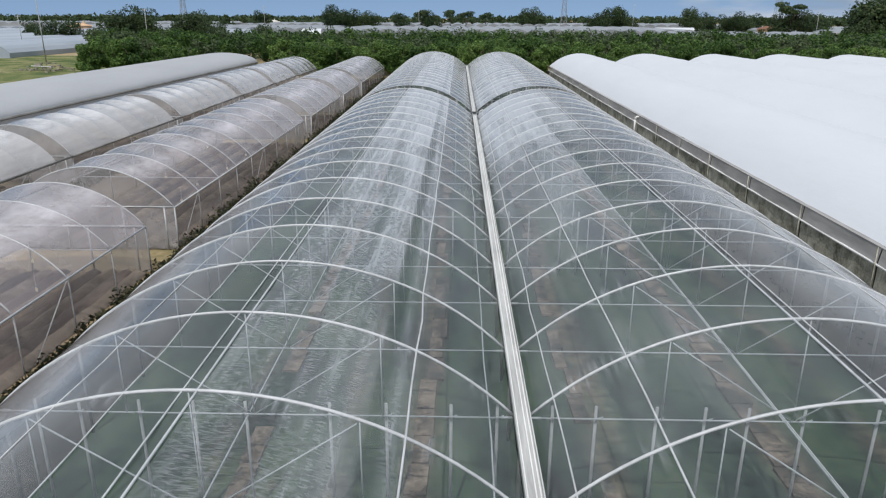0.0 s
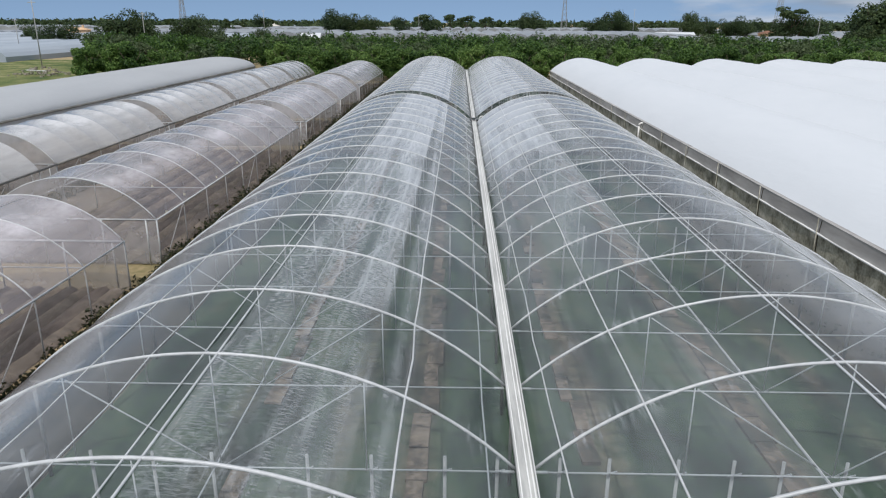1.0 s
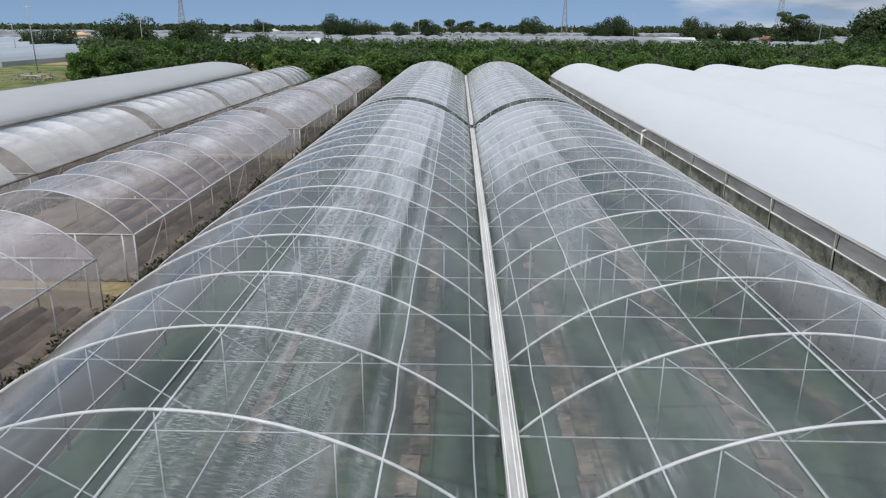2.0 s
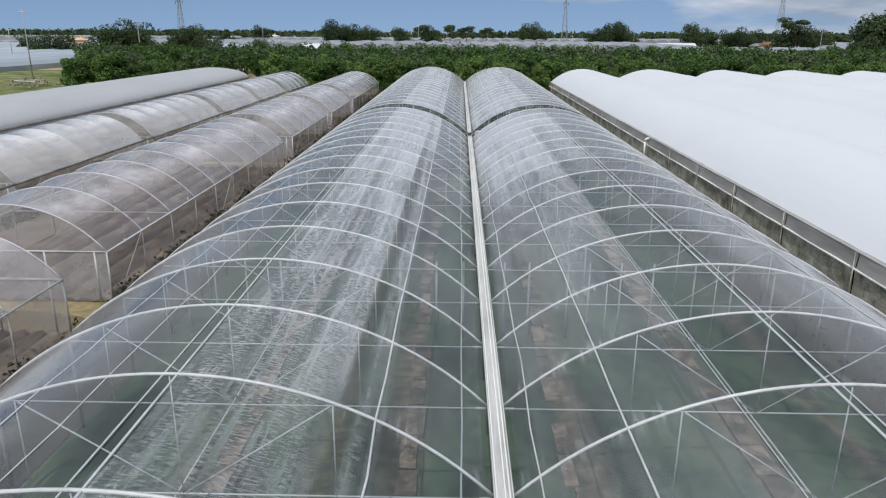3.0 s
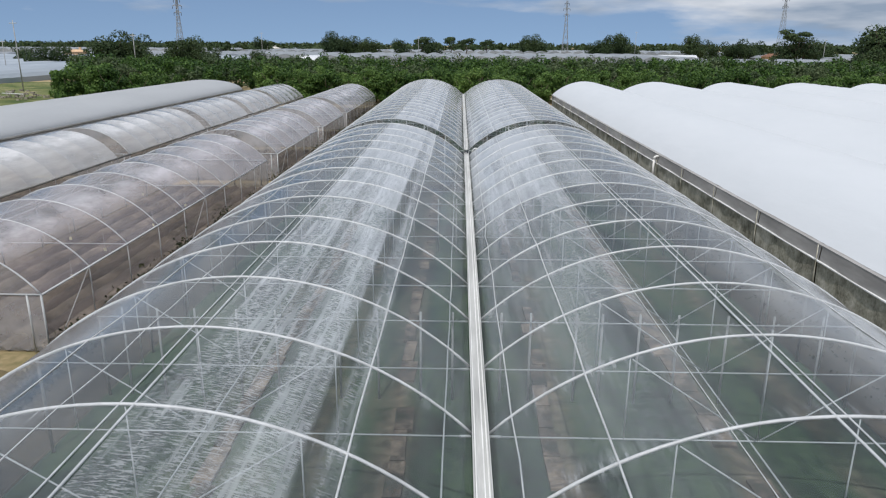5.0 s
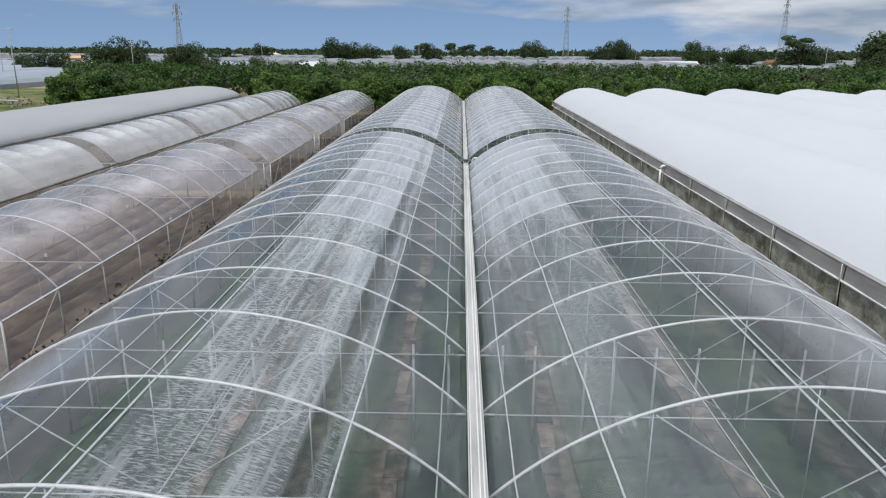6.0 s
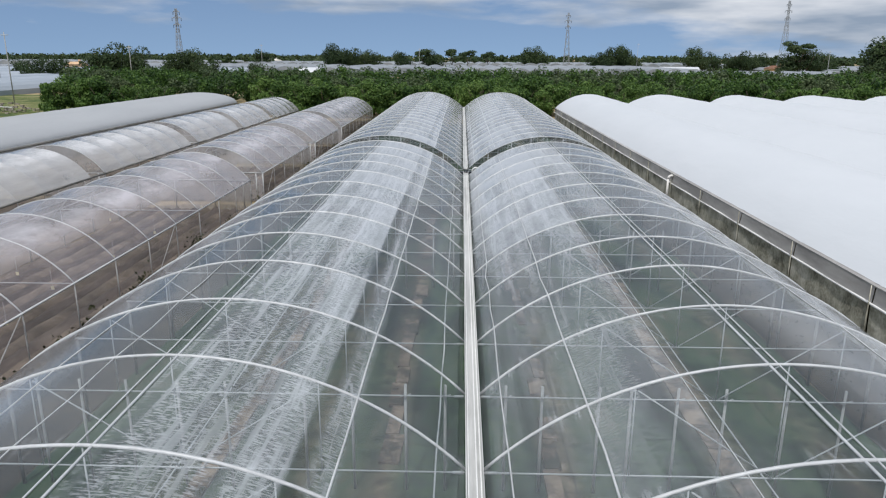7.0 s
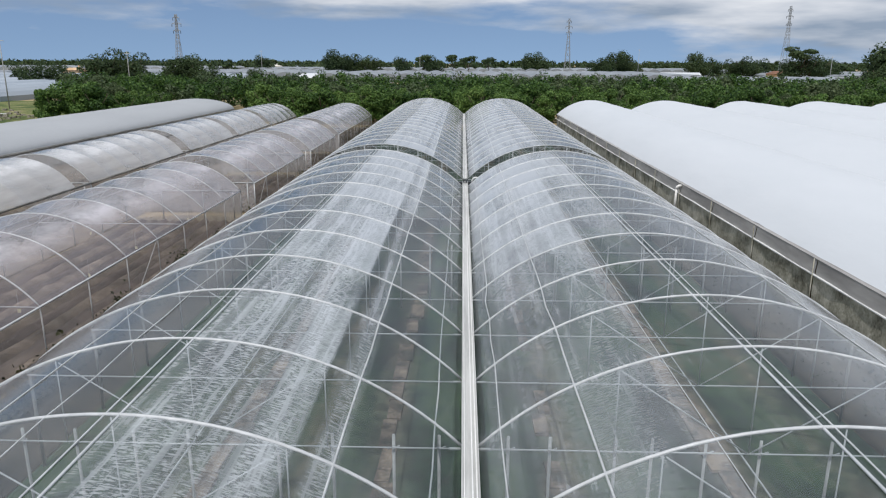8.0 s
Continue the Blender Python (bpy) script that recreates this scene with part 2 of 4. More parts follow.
FILM_SIDE = film("clear_film_walls", 0.09, colour=(0.60, 0.63, 0.66), gloss=0.3, rough=0.3)
# milk paints in reflected sky: a pale streak and the lavender west slope
FILM_TUNNEL = film("hazy_film", 0.11, tint=(0.95, 0.92, 0.93), colour=(0.86, 0.82, 0.87), streaks=0.14, gloss=1.1, wrinkle=0.25, rough=0.14,
                   milk=((-14.1, -13.1, 0.40, 0.74, 0, 1.0, 30, 1.0), (-17.6, -14.2, 0.7, 0.34, 0, 1.0, 50, 1.0)))
FILM_PALE = film("milky_film", 0.40, tint=(0.94, 0.93, 0.90), colour=(0.90, 0.89, 0.90), streaks=0.36, gloss=1.4, wrinkle=0.5, rough=0.16,
                 milk=((-25.6, -23.2, 0.6, 0.74, 0, 1.0, 50, 1.0),))
FILM_WALL = film("dusty_film", 0.15, tint=(0.94, 0.92, 0.90), colour=(0.82, 0.78, 0.76), streaks=0.3, wrinkle=0.3)
FILM_END = film("clear_gable_film", 0.09, tint=(0.90, 0.92, 0.93), colour=(0.70, 0.72, 0.75), gloss=0.6)
FILM_GABLE = film("thin_gable_film", 0.30, tint=(0.91, 0.91, 0.92), colour=(0.80, 0.79, 0.80), streaks=0.25, wrinkle=0.4)


def net_material():
    """Woven net: it scatters light both ways, so that its curve shades little."""
    m, tree, out = material("grey_shade_net")
    fac = maths(tree, "ADD", maths(tree, "MULTIPLY", noise_at(tree, 0.3, 5, (1, 0.3, 1)), 0.7), maths(tree, "MULTIPLY", noise_at(tree, 3.0, 4), 0.3))
    col = ramp_of(tree, fac, [(0.35, (0.53, 0.55, 0.58)), (0.65, (0.58, 0.60, 0.63))])
    front, back = node(tree, "ShaderNodeBsdfDiffuse"), node(tree, "ShaderNodeBsdfTranslucent")
    tree.links.new(col, front.inputs["Color"]), tree.links.new(col, back.inputs["Color"])
    mix = node(tree, "ShaderNodeMixShader", Fac=0.36)
    tree.links.new(front.outputs[0], mix.inputs[1]), tree.links.new(back.outputs[0], mix.inputs[2])
    tree.links.new(mix.outputs[0], out.inputs[0])
    return m


NET = net_material()
WHITE = solid("whitened_film", [(0.3, (0.555, 0.575, 0.60)), (0.7, (0.60, 0.615, 0.64))], 0.22, 0.5, stretch=(1, 0.35, 1), bump=0.35, fine=1.2, bump_distance=0.2, contrast=1.0)
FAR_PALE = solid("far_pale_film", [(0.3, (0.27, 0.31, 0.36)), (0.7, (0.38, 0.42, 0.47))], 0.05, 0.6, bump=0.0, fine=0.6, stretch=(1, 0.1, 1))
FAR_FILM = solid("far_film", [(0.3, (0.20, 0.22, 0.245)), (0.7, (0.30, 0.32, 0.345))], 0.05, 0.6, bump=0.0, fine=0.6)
STEEL = solid("galvanised_steel", [(0.3, (0.40, 0.41, 0.42)), (0.7, (0.55, 0.56, 0.57))], 2.0, 0.4, 0.0, bump=0.05, specular=0.5)
STEEL_IN = solid("dull_steel", [(0.3, (0.40, 0.41, 0.42)), (0.7, (0.54, 0.55, 0.55))], 2.0, 0.5, 0.1, bump=0.05)
GUTTER = solid("pale_gutter", [(0.3, (0.36, 0.36, 0.355)), (0.5, (0.46, 0.46, 0.45)), (0.75, (0.56, 0.56, 0.55))], 1.2, 0.55, stretch=(3, 0.25, 1), bump=0.1)
RAIL = solid("white_rail", [(0.3, (0.66, 0.66, 0.65)), (0.7, (0.80, 0.80, 0.79))], 1.0, 0.5, bump=0.05)
CONCRETE = solid("stained_wall", [(0.22, (0.15, 0.14, 0.10)), (0.40, (0.31, 0.295, 0.23)), (0.58, (0.46, 0.435, 0.345)), (0.75, (0.62, 0.59, 0.50))], 1.4, 0.9, stretch=(1, 1.0, 0.9), bump=0.5, fine=11, contrast=2.0)
FLAP = solid("grey_flap", [(0.3, (0.27, 0.26, 0.25)), (0.7, (0.43, 0.415, 0.40))], 0.5, 0.7, stretch=(1, 0.3, 1.5), bump=0.1)
GROUND = solid("dry_ground", [(0.28, (0.13, 0.12, 0.05)), (0.42, (0.24, 0.19, 0.10)), (0.58, (0.36, 0.28, 0.16)), (0.78, (0.46, 0.37, 0.23))], 0.08, 0.95, bump=0.3, fine=2.5)
SOIL = solid("bed_soil", [(0.3, (0.07, 0.058, 0.052)), (0.55, (0.14, 0.115, 0.102)), (0.8, (0.23, 0.195, 0.165))], 0.7, 0.95, stretch=(1, 0.3, 1), bump=0.6, fine=6)
SAND = solid("sandy_path", [(0.3, (0.11, 0.092, 0.076)), (0.6, (0.21, 0.175, 0.142)), (0.8, (0.32, 0.27, 0.22))], 0.8, 0.95, bump=0.4, fine=6)


def floor_material(name, paths):
    """Weedy soil with worn sandy strips along the house."""
    m, tree, out = material(name)
    pos = tree.nodes.new("ShaderNodeNewGeometry")
    axes = tree.nodes.new("ShaderNodeSeparateXYZ")
    tree.links.new(pos.outputs["Position"], axes.inputs[0])
    coarse, grain = noise_at(tree, 0.5, 4, (1, 0.4, 1)), noise_at(tree, 3.0, 3)
    fac = maths(tree, "ADD", maths(tree, "MULTIPLY", coarse, 0.75), maths(tree, "MULTIPLY", grain, 0.25))
    weeds = ramp_of(tree, fac, [(0.37, (0.012, 0.018, 0.014)), (0.47, (0.025, 0.046, 0.030)), (0.56, (0.051, 0.084, 0.047)), (0.68, (0.088, 0.092, 0.062))])
    sand = ramp_of(tree, grain, [(0.3, (0.075, 0.062, 0.046)), (0.6, (0.18, 0.145, 0.105)), (0.8, (0.28, 0.225, 0.17))])
    wave = maths(tree, "ADD", axes.outputs["X"], maths(tree, "MULTIPLY", maths(tree, "SUBTRACT", noise_at(tree, 0.6, 5, (1, 0.5, 1)), 0.5), 1.1))
    total = 0.0
    for x, w, strength in paths:
        total = maths(tree, "ADD", maths(tree, "MULTIPLY", band(tree, wave, x - w, x + w, 0.28), strength), total)
    worn = maths(tree, "MULTIPLY", total, ramp_of(tree, noise_at(tree, 0.9, 5, (1, 0.35, 1)), [(0.34, (0.15,) * 3), (0.58, (1, 1, 1))]), True)
    mix = tree.nodes.new("ShaderNodeMix")
    mix.data_type = "RGBA"
    tree.links.new(worn, mix.inputs["Factor"]), tree.links.new(weeds, mix.inputs["A"]), tree.links.new(sand, mix.inputs["B"])
    b = node(tree, "ShaderNodeBsdfPrincipled", Roughness=0.95)
    b.inputs["Specular IOR Level"].default_value = 0.2
    tree.links.new(mix.outputs["Result"], b.inputs["Base Color"])
    tree.links.new(bump_of(tree, fac, 0.25, 0.06), b.inputs["Normal"])
    tree.links.new(b.outputs[0], out.inputs[0])
    return m


SLAB = solid("worn_slab", [(0.3, (0.03, 0.034, 0.022)), (0.45, (0.08, 0.064, 0.048)), (0.75, (0.25, 0.195, 0.145))], 1.6, 0.9, bump=0.3, per_object=0.18)
WEED_FLOOR = floor_material("weedy_soil", ((-6.0, 0.3, 0.5), (-3.4, 0.25, 0.7), (-1.8, 0.32, 0.9), (2.0, 0.3, 0.9), (5.6, 0.38, 1.0), (7.8, 0.3, 0.6)))
# soil darkened: the shade between the houses is put into its colour
SHADED_SOIL = solid("shaded_soil", [(0.3, (0.018, 0.016, 0.012)), (0.55, (0.045, 0.037, 0.027)), (0.8, (0.10, 0.082, 0.058))], 0.6, 0.95, bump=0.6, fine=5)
GRASS = solid("meadow", [(0.25, (0.045, 0.075, 0.018)), (0.45, (0.10, 0.13, 0.035)), (0.6, (0.18, 0.18, 0.07)), (0.8, (0.30, 0.26, 0.14))], 0.22, 0.95, bump=0.5, fine=3, contrast=2.4)
BARK = solid("bark", [(0.3, (0.05, 0.04, 0.03)), (0.7, (0.14, 0.11, 0.08))], 3.0, 0.95, stretch=(1, 1, 0.3), bump=0.6)
LEAF = leaf_material("orchard_leaves", [(0.2, (0.018, 0.050, 0.011)), (0.5, (0.075, 0.145, 0.028)), (0.8, (0.19, 0.29, 0.075))], 0.12)
LEAF_GREY = leaf_material("olive_leaves", [(0.2, (0.034, 0.058, 0.024)), (0.5, (0.086, 0.122, 0.052)), (0.8, (0.17, 0.21, 0.10))], 0.12)
LEAF_DARK = leaf_material("dark_tree_leaves", [(0.2, (0.020, 0.040, 0.016)), (0.5, (0.045, 0.075, 0.028)), (0.8, (0.085, 0.12, 0.045))], 0.1)
WEED = leaf_material("weeds", [(0.2, (0.016, 0.024, 0.009)), (0.5, (0.045, 0.05, 0.022)), (0.8, (0.15, 0.13, 0.07))], 1.0)
PYLON_STEEL = solid("weathered_steel", [(0.3, (0.24, 0.25, 0.255)), (0.7, (0.36, 0.37, 0.375))], 1.0, 0.7, 0.1, bump=0.02)
RUST_PIPE = solid("red_pipe", [(0.3, (0.30, 0.17, 0.12)), (0.7, (0.40, 0.24, 0.18))], 1.5, 0.6, bump=0.05)
TRAP = solid("pale_card", [(0.3, (0.66, 0.62, 0.40)), (0.7, (0.76, 0.73, 0.52))], 2.0, 0.6, bump=0.0)
MOULD_RAIL = solid("mouldy_rail", [(0.3, (0.12, 0.12, 0.11)), (0.7, (0.27, 0.265, 0.25))], 1.5, 0.85, stretch=(1, 0.4, 1), bump=0.3)
STAKE = solid("cement_stake", [(0.3, (0.28, 0.28, 0.275)), (0.7, (0.42, 0.42, 0.41))], 2.0, 0.85, bump=0.2)
PVC = solid("white_pipe", [(0.3, (0.70, 0.68, 0.64)), (0.7, (0.82, 0.80, 0.77))], 1.0, 0.4, bump=0.02)
TERRACOTTA = solid("roof_tiles", [(0.3, (0.14, 0.075, 0.05)), (0.7, (0.25, 0.13, 0.085))], 1.5, 0.9, bump=0.3)
PLASTER = solid("house_plaster", [(0.3, (0.52, 0.34, 0.20)), (0.7, (0.64, 0.44, 0.28))], 0.4, 0.9, bump=0.1)
PALE_PLASTER = solid("pale_plaster", [(0.3, (0.55, 0.52, 0.47)), (0.7, (0.68, 0.65, 0.60))], 0.4, 0.9, bump=0.1)
DARK_SHED = solid("dark_boards", [(0.3, (0.03, 0.03, 0.03)), (0.7, (0.08, 0.075, 0.07))], 1.0, 0.9, bump=0.2)
GLASS_DARK = solid("window_glass", [(0.3, (0.03, 0.035, 0.04)), (0.7, (0.06, 0.065, 0.07))], 1.0, 0.1, bump=0.0, specular=0.5)
RUBBLE = solid("rubble", [(0.3, (0.16, 0.14, 0.11)), (0.7, (0.42, 0.38, 0.32))], 1.2, 0.95, bump=0.4)


# ---- mesh tools ----
class Shape:
    """Vertices and faces gathered for one mesh."""

    def __init__(self):
        self.v, self.f = [], []

    def tube(self, points, r, sides=6, taper=1.0):
        pts = [Vector(p) for p in points]
        n0 = len(self.v)
        for i, p in enumerate(pts):
            d = (pts[min(i + 1, len(pts) - 1)] - pts[max(i - 1, 0)]).normalized()
            side = d.cross(Vector((0, 1, 0) if abs(d.y) < 0.9 else (0, 0, 1))).normalized()
            other = d.cross(side)
            rr = r * (1 + (taper - 1) * i / max(1, len(pts) - 1))
            for k in range(sides):
                a = 2 * math.pi * k / sides
                self.v.append(tuple(p + rr * (math.cos(a) * side + math.sin(a) * other)))
        for i in range(len(pts) - 1):
            for k in range(sides):
                b, c = n0 + i * sides + k, n0 + i * sides + (k + 1) % sides
                self.f.append((b, c, c + sides, b + sides))
        self.f.append(tuple(n0 + k for k in range(sides))[::-1])
        self.f.append(tuple(n0 + (len(pts) - 1) * sides + k for k in range(sides)))
        return self

    def box(self, lo, hi):
        n = len(self.v)
        (a, b, c), (d, e_, g) = lo, hi
        self.v += [(a, b, c), (d, b, c), (d, e_, c), (a, e_, c), (a, b, g), (d, b, g), (d, e_, g), (a, e_, g)]
        self.f += [tuple(n + i for i in q) for q in ((3, 2, 1, 0), (4, 5, 6, 7), (0, 1, 5, 4), (1, 2, 6, 5), (2, 3, 7, 6), (3, 0, 4, 7))]
        return self

    def grid(self, rows):
        """Rows of points, all of one length, as a sheet."""
        n, w = len(self.v), len(rows[0])
        for r in rows:
            self.v += [tuple(p) for p in r]
        for i in range(len(rows) - 1):
            for k in range(w - 1):
                b = n + i * w + k
                self.f.append((b, b + 1, b + w + 1, b + w))
        return self

    def sweep(self, profile, y0, y1, closed=True):
        """A profile in x and z drawn along y."""
        n, w = len(self.v), len(profile)
        for y in (y0, y1):
            self.v += [(x, y, z) for x, z in profile]
        for k in range(w if closed else w - 1):
            j = (k + 1) % w
            self.f.append((n + k, n + j, n + w + j, n + w + k))
        if closed:
            self.f += [tuple(range(n, n + w))[::-1], tuple(range(n + w, n + 2 * w))]
        return self

    def leaves(self, places, normals, sizes, rng):
        """Small kinked leaf sprays, turned about their normals by chance."""
        n = len(self.v)
        p, d, s = np.array(places, float), np.array(normals, float), np.array(sizes, float)[:, None]
        d /= np.linalg.norm(d, axis=1)[:, None]
        t = np.cross(d, rng.normal(size=p.shape))
        t /= np.linalg.norm(t, axis=1)[:, None]
        u = np.cross(d, t)
        q = np.stack([p - t * s, p - t * s * 0.1 + u * s * 0.55 - d * s * 0.14, p + t * s, p - t * s * 0.1 - u * s * 0.55 - d * s * 0.14], 1)
        self.v += [tuple(c) for c in q.reshape(-1, 3).tolist()]
        self.f += [(n + 4 * i, n + 4 * i + 1, n + 4 * i + 2, n + 4 * i + 3) for i in range(len(p))]
        return self

    def mesh(self, name, mat, smooth=False):
        me = bpy.data.meshes.new(name)
        me.from_pydata(self.v, [], self.f)
        me.materials.append(mat)
        if smooth:
            me.polygons.foreach_set("use_smooth", [True] * len(me.polygons))
        me.update()
        return me


def thing(name, place, label, category, group="", kind=""):
    ob = new(name)
    ob.location = place
    return tagged(ob, label, category, group, kind)


def whole(name, shape, mat, label, category, kind="", smooth=False, group=""):
    return tagged(new(name, shape.mesh(name, mat, smooth)), label, category, group, kind)


def part(name, mesh, parent, place=(0, 0, 0), label=""):
    """One mesh object under a thing or a part; place is relative to its parent."""
    ob = new(name, mesh)
    ob.parent, ob.location = parent, place
    if label:
        tagged(ob, label)
    return ob


def arc(half, base, rise, n=28, extra=0.0):
    """Points of a circular arch over -half to half, as (x, z)."""
    r = (half * half + rise * rise) / (2 * rise)
    top = math.asin(half / r)
    return [((r + extra) * math.sin(-top + 2 * top * i / n), base + rise - r + (r + extra) * math.cos(-top + 2 * top * i / n)) for i in range(n + 1)]


def roof_panel(half, base, rise, y0, y1, mat, name, n=28, rows=5, sag=0.02, seed=0, extra=0.0, ripple=0.004):
    """Film drawn over two neighbouring arches, slack between them."""
    rng = np.random.default_rng(seed)
    out = []
    ph = rng.uniform(0, 6, 3)
    for j in range(rows + 1):
        v = j / rows
        line = arc(half, base, rise, n, extra - sag * math.sin(math.pi * v))
        out.append([(x, y0 + (y1 - y0) * v, z + ripple * math.sin(9 * x + ph[0] + 3 * v) * math.sin(math.pi * v) * 2) for x, z in line])
    return Shape().grid(out).mesh(name, mat, True)


def gable_panel(half, base, rise, bottom, mat, name):
    line = arc(half, base, rise, 20)
    s = Shape()
    s.grid([[(x, 0, bottom) for x, z in line], [(x, 0, base) for x, z in line], [(x, 0, z) for x, z in line]])
    return s.mesh(name, mat)


# ---- ground ----
def build_ground():
    s = Shape()
    xs = [-3000, -600, -200, -90, 0, 90, 200, 600, 3000]
    ys = [-300, -60, 0, 60, 130, 300, 800, 1600, 4200]
    s.grid([[(x, y, 0) for x in xs] for y in ys])
    whole("ground", s, GROUND, "dry sandy ground with thin weeds", "ground", "structure")
    m = Shape()
    rng = np.random.default_rng(3)
    rows = []
    for i in range(22):
        rows.append([(-150 + 4.6 * j + rng.normal(0, 0.6), 62 + 4.2 * i + rng.normal(0, 0.5), 0.03 + 0.10 * rng.random()) for j in range(24)])
    m.grid(rows)
    whole("meadow", m, GRASS, "rough yellow-green grass beside the grey tunnel", "grass", "structure", True)


build_ground()

STEP, HALF, EAVE, RISE, CENTRE = 2.5, 4.42, 2.2, 1.84, 4.57


def build_twin_house(first, last, name_label, seed):
    """Two film-clad bays with a shared gutter; arches stand at first*STEP to last*STEP."""
    y0, y1 = first * STEP, last * STEP
    house = thing("greenhouse", (0, y0, 0), name_label, "greenhouse", "film greenhouses")
    arch = Shape().tube([(x, 0, z) for x, z in arc(HALF, EAVE, RISE, 32)], 0.025, 8).mesh("arch", STEEL, True)
    tie = Shape().tube([(-HALF, 0, EAVE - 0.06), (HALF, 0, EAVE - 0.06)], 0.014, 6).mesh("tie_bar", STEEL_IN, True)
    bracket = Shape().tube([(-0.09, 0, 0), (0.09, 0, 0)], 0.024, 7).mesh("tie_bracket", STEEL_IN, True)
    r = (HALF * HALF + RISE * RISE) / (2 * RISE)
    top = lambda x: EAVE + RISE - r + math.sqrt(r * r - x * x)
    bars = {}
    for x in (-2.2, 0.0, 2.2):
        bars[x] = Shape().tube([(x, 0, EAVE - 0.06), (x, 0, top(x) - 0.03)], 0.011, 6).mesh("web_bar", STEEL_IN, True)
    slants = [Shape().tube([(sx * 0.04, 0.0, EAVE - 0.04), (sx * 2.16, 0, top(2.2) - 0.06)], 0.012, 6).mesh("diagonal_bar", STEEL_IN, True) for sx in (-1, 1)]
    post = Shape().tube([(0, 0, -0.05), (0, 0, EAVE - 0.06)], 0.035, 8).mesh("post", MOULD_RAIL, True)
    panels = {}
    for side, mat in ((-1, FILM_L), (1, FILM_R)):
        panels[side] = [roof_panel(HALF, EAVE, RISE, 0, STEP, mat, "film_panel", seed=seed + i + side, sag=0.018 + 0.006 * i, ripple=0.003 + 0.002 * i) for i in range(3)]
    rng = np.random.default_rng(seed)
    for k in range(last - first + 1):
        y = k * STEP
        for side in (-1, 1):
            at = (side * CENTRE, y, 0)
            part("arch", arch, house, at)
            bar = part("tie_bar", tie, house, at)
            for sx in (-1, 1):
                part("bracket", bracket, bar, (sx * (HALF - 0.1), 0, EAVE - 0.06))
            for x in bars:
                part("web_bar", bars[x], house, at)
            for sl in slants:
                part("diagonal_bar", sl, house, at)
            if k < last - first:
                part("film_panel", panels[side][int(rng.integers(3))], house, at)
        for x in (-2 * CENTRE + 0.2, 0, 2 * CENTRE - 0.2):
            part("post", post, house, (x, y, 0))
    length = y1 - y0
    # gutter between the bays, with turned-up lips and a seam down each side
    w, z = 0.12, EAVE
    prof = [(-w, z + 0.10), (-w - 0.02, z + 0.10), (-w - 0.02, z - 0.02), (-0.06, z - 0.05), (0.06, z - 0.05), (w + 0.02, z - 0.02), (w + 0.02, z + 0.10), (w, z + 0.10), (w, z + 0.015), (0.05, z - 0.01), (-0.05, z - 0.01), (-w, z + 0.015)]
    tail = 1.1 if first < 10 else 0.0
    gutter = part("gutter", Shape().sweep(prof, 0, length + tail).mesh("gutter", GUTTER), house, (0, 0, 0), "weathered pale metal roof gutter")
    for x in (-0.095, 0.03, 0.095):
        part("gutter_seam", Shape().box((x - 0.010, 0, z - 0.02), (x + 0.010, length, z + 0.026)).mesh("gutter_seam", RAIL), gutter)
    for side in (-1, 1):
        wall = [[(side * (2 * CENTRE - 0.14 + 0.01 * math.sin(5 * j)), STEP * j / 2, zz) for j in range(int(length / STEP * 2) + 1)] for zz in (0.02, 0.7, 1.4, 2.20)]
        part("side_film", Shape().grid(wall).mesh("side_film", FILM_SIDE, True), house)
        # ridge pipes, purlins and lashing cords along the bay: place across it, depth under the roof, radius, metal, slack
        lines = ((0.12, 0.0, 0.018, STEEL, 0), (-0.07, 0.0, 0.013, STEEL, 0), (2.79, 0.0, 0.017, STEEL, 1), (-1.78, 0.0, 0.011, STEEL, 1), (-0.85, 0.0, 0.010, STEEL, 1), (3.98, 0.04, 0.013, STEEL_IN, 1), (-0.12, RISE + 0.10, 0.015, STEEL_IN, 0)) if side < 0 else (
            (-0.30, 0.0, 0.020, STEEL, 0), (-0.16, 0.0, 0.013, STEEL, 0), (-2.90, 0.0, 0.017, STEEL, 1), (2.05, 0.0, 0.012, STEEL, 1), (-1.57, 0.0, 0.008, STEEL_IN, 0), (-4.06, 0.0, 0.013, STEEL, 1), (-0.10, RISE + 0.10, 0.015, STEEL_IN, 0))
        for dx, under, rad, mat, slack in lines:
            pts = []
            for j in range(int(length / STEP) * 2 + 1):
                wob = slack * (0.020 * rng.normal() if j % 2 else 0.008 * rng.normal())
                pts.append((side * CENTRE + dx + wob, j * STEP / 2, top(dx) - under - (0.02 if j % 2 and slack else 0)))
            part("cord" if slack else "purlin", Shape().tube(pts, rad, 6).mesh("cord" if slack else "purlin", mat, True), house)
        for y in (0.0, length):
            for x in (-3.3, -2.0, -0.9, 0.9, 2.0, 3.3):
                part("gable_stud", Shape().tube([(x, 0, 0), (x, 0, top(x) - 0.03)], 0.025, 6).mesh("gable_stud", STEEL_IN, True), house, (side * CENTRE, y, 0))
            part("gable_film", gable_panel(HALF, EAVE, RISE, 0.05, FILM_END, "gable_film"), house, (side * CENTRE, y + (-0.04 if y == 0 else 0.04), 0))
    return house


near_house = build_twin_house(-6, 15, "clear plastic film greenhouse with two arched bays", 5)
far_house = build_twin_house(16, 36, "second clear film greenhouse with two arched bays behind the first", 11)


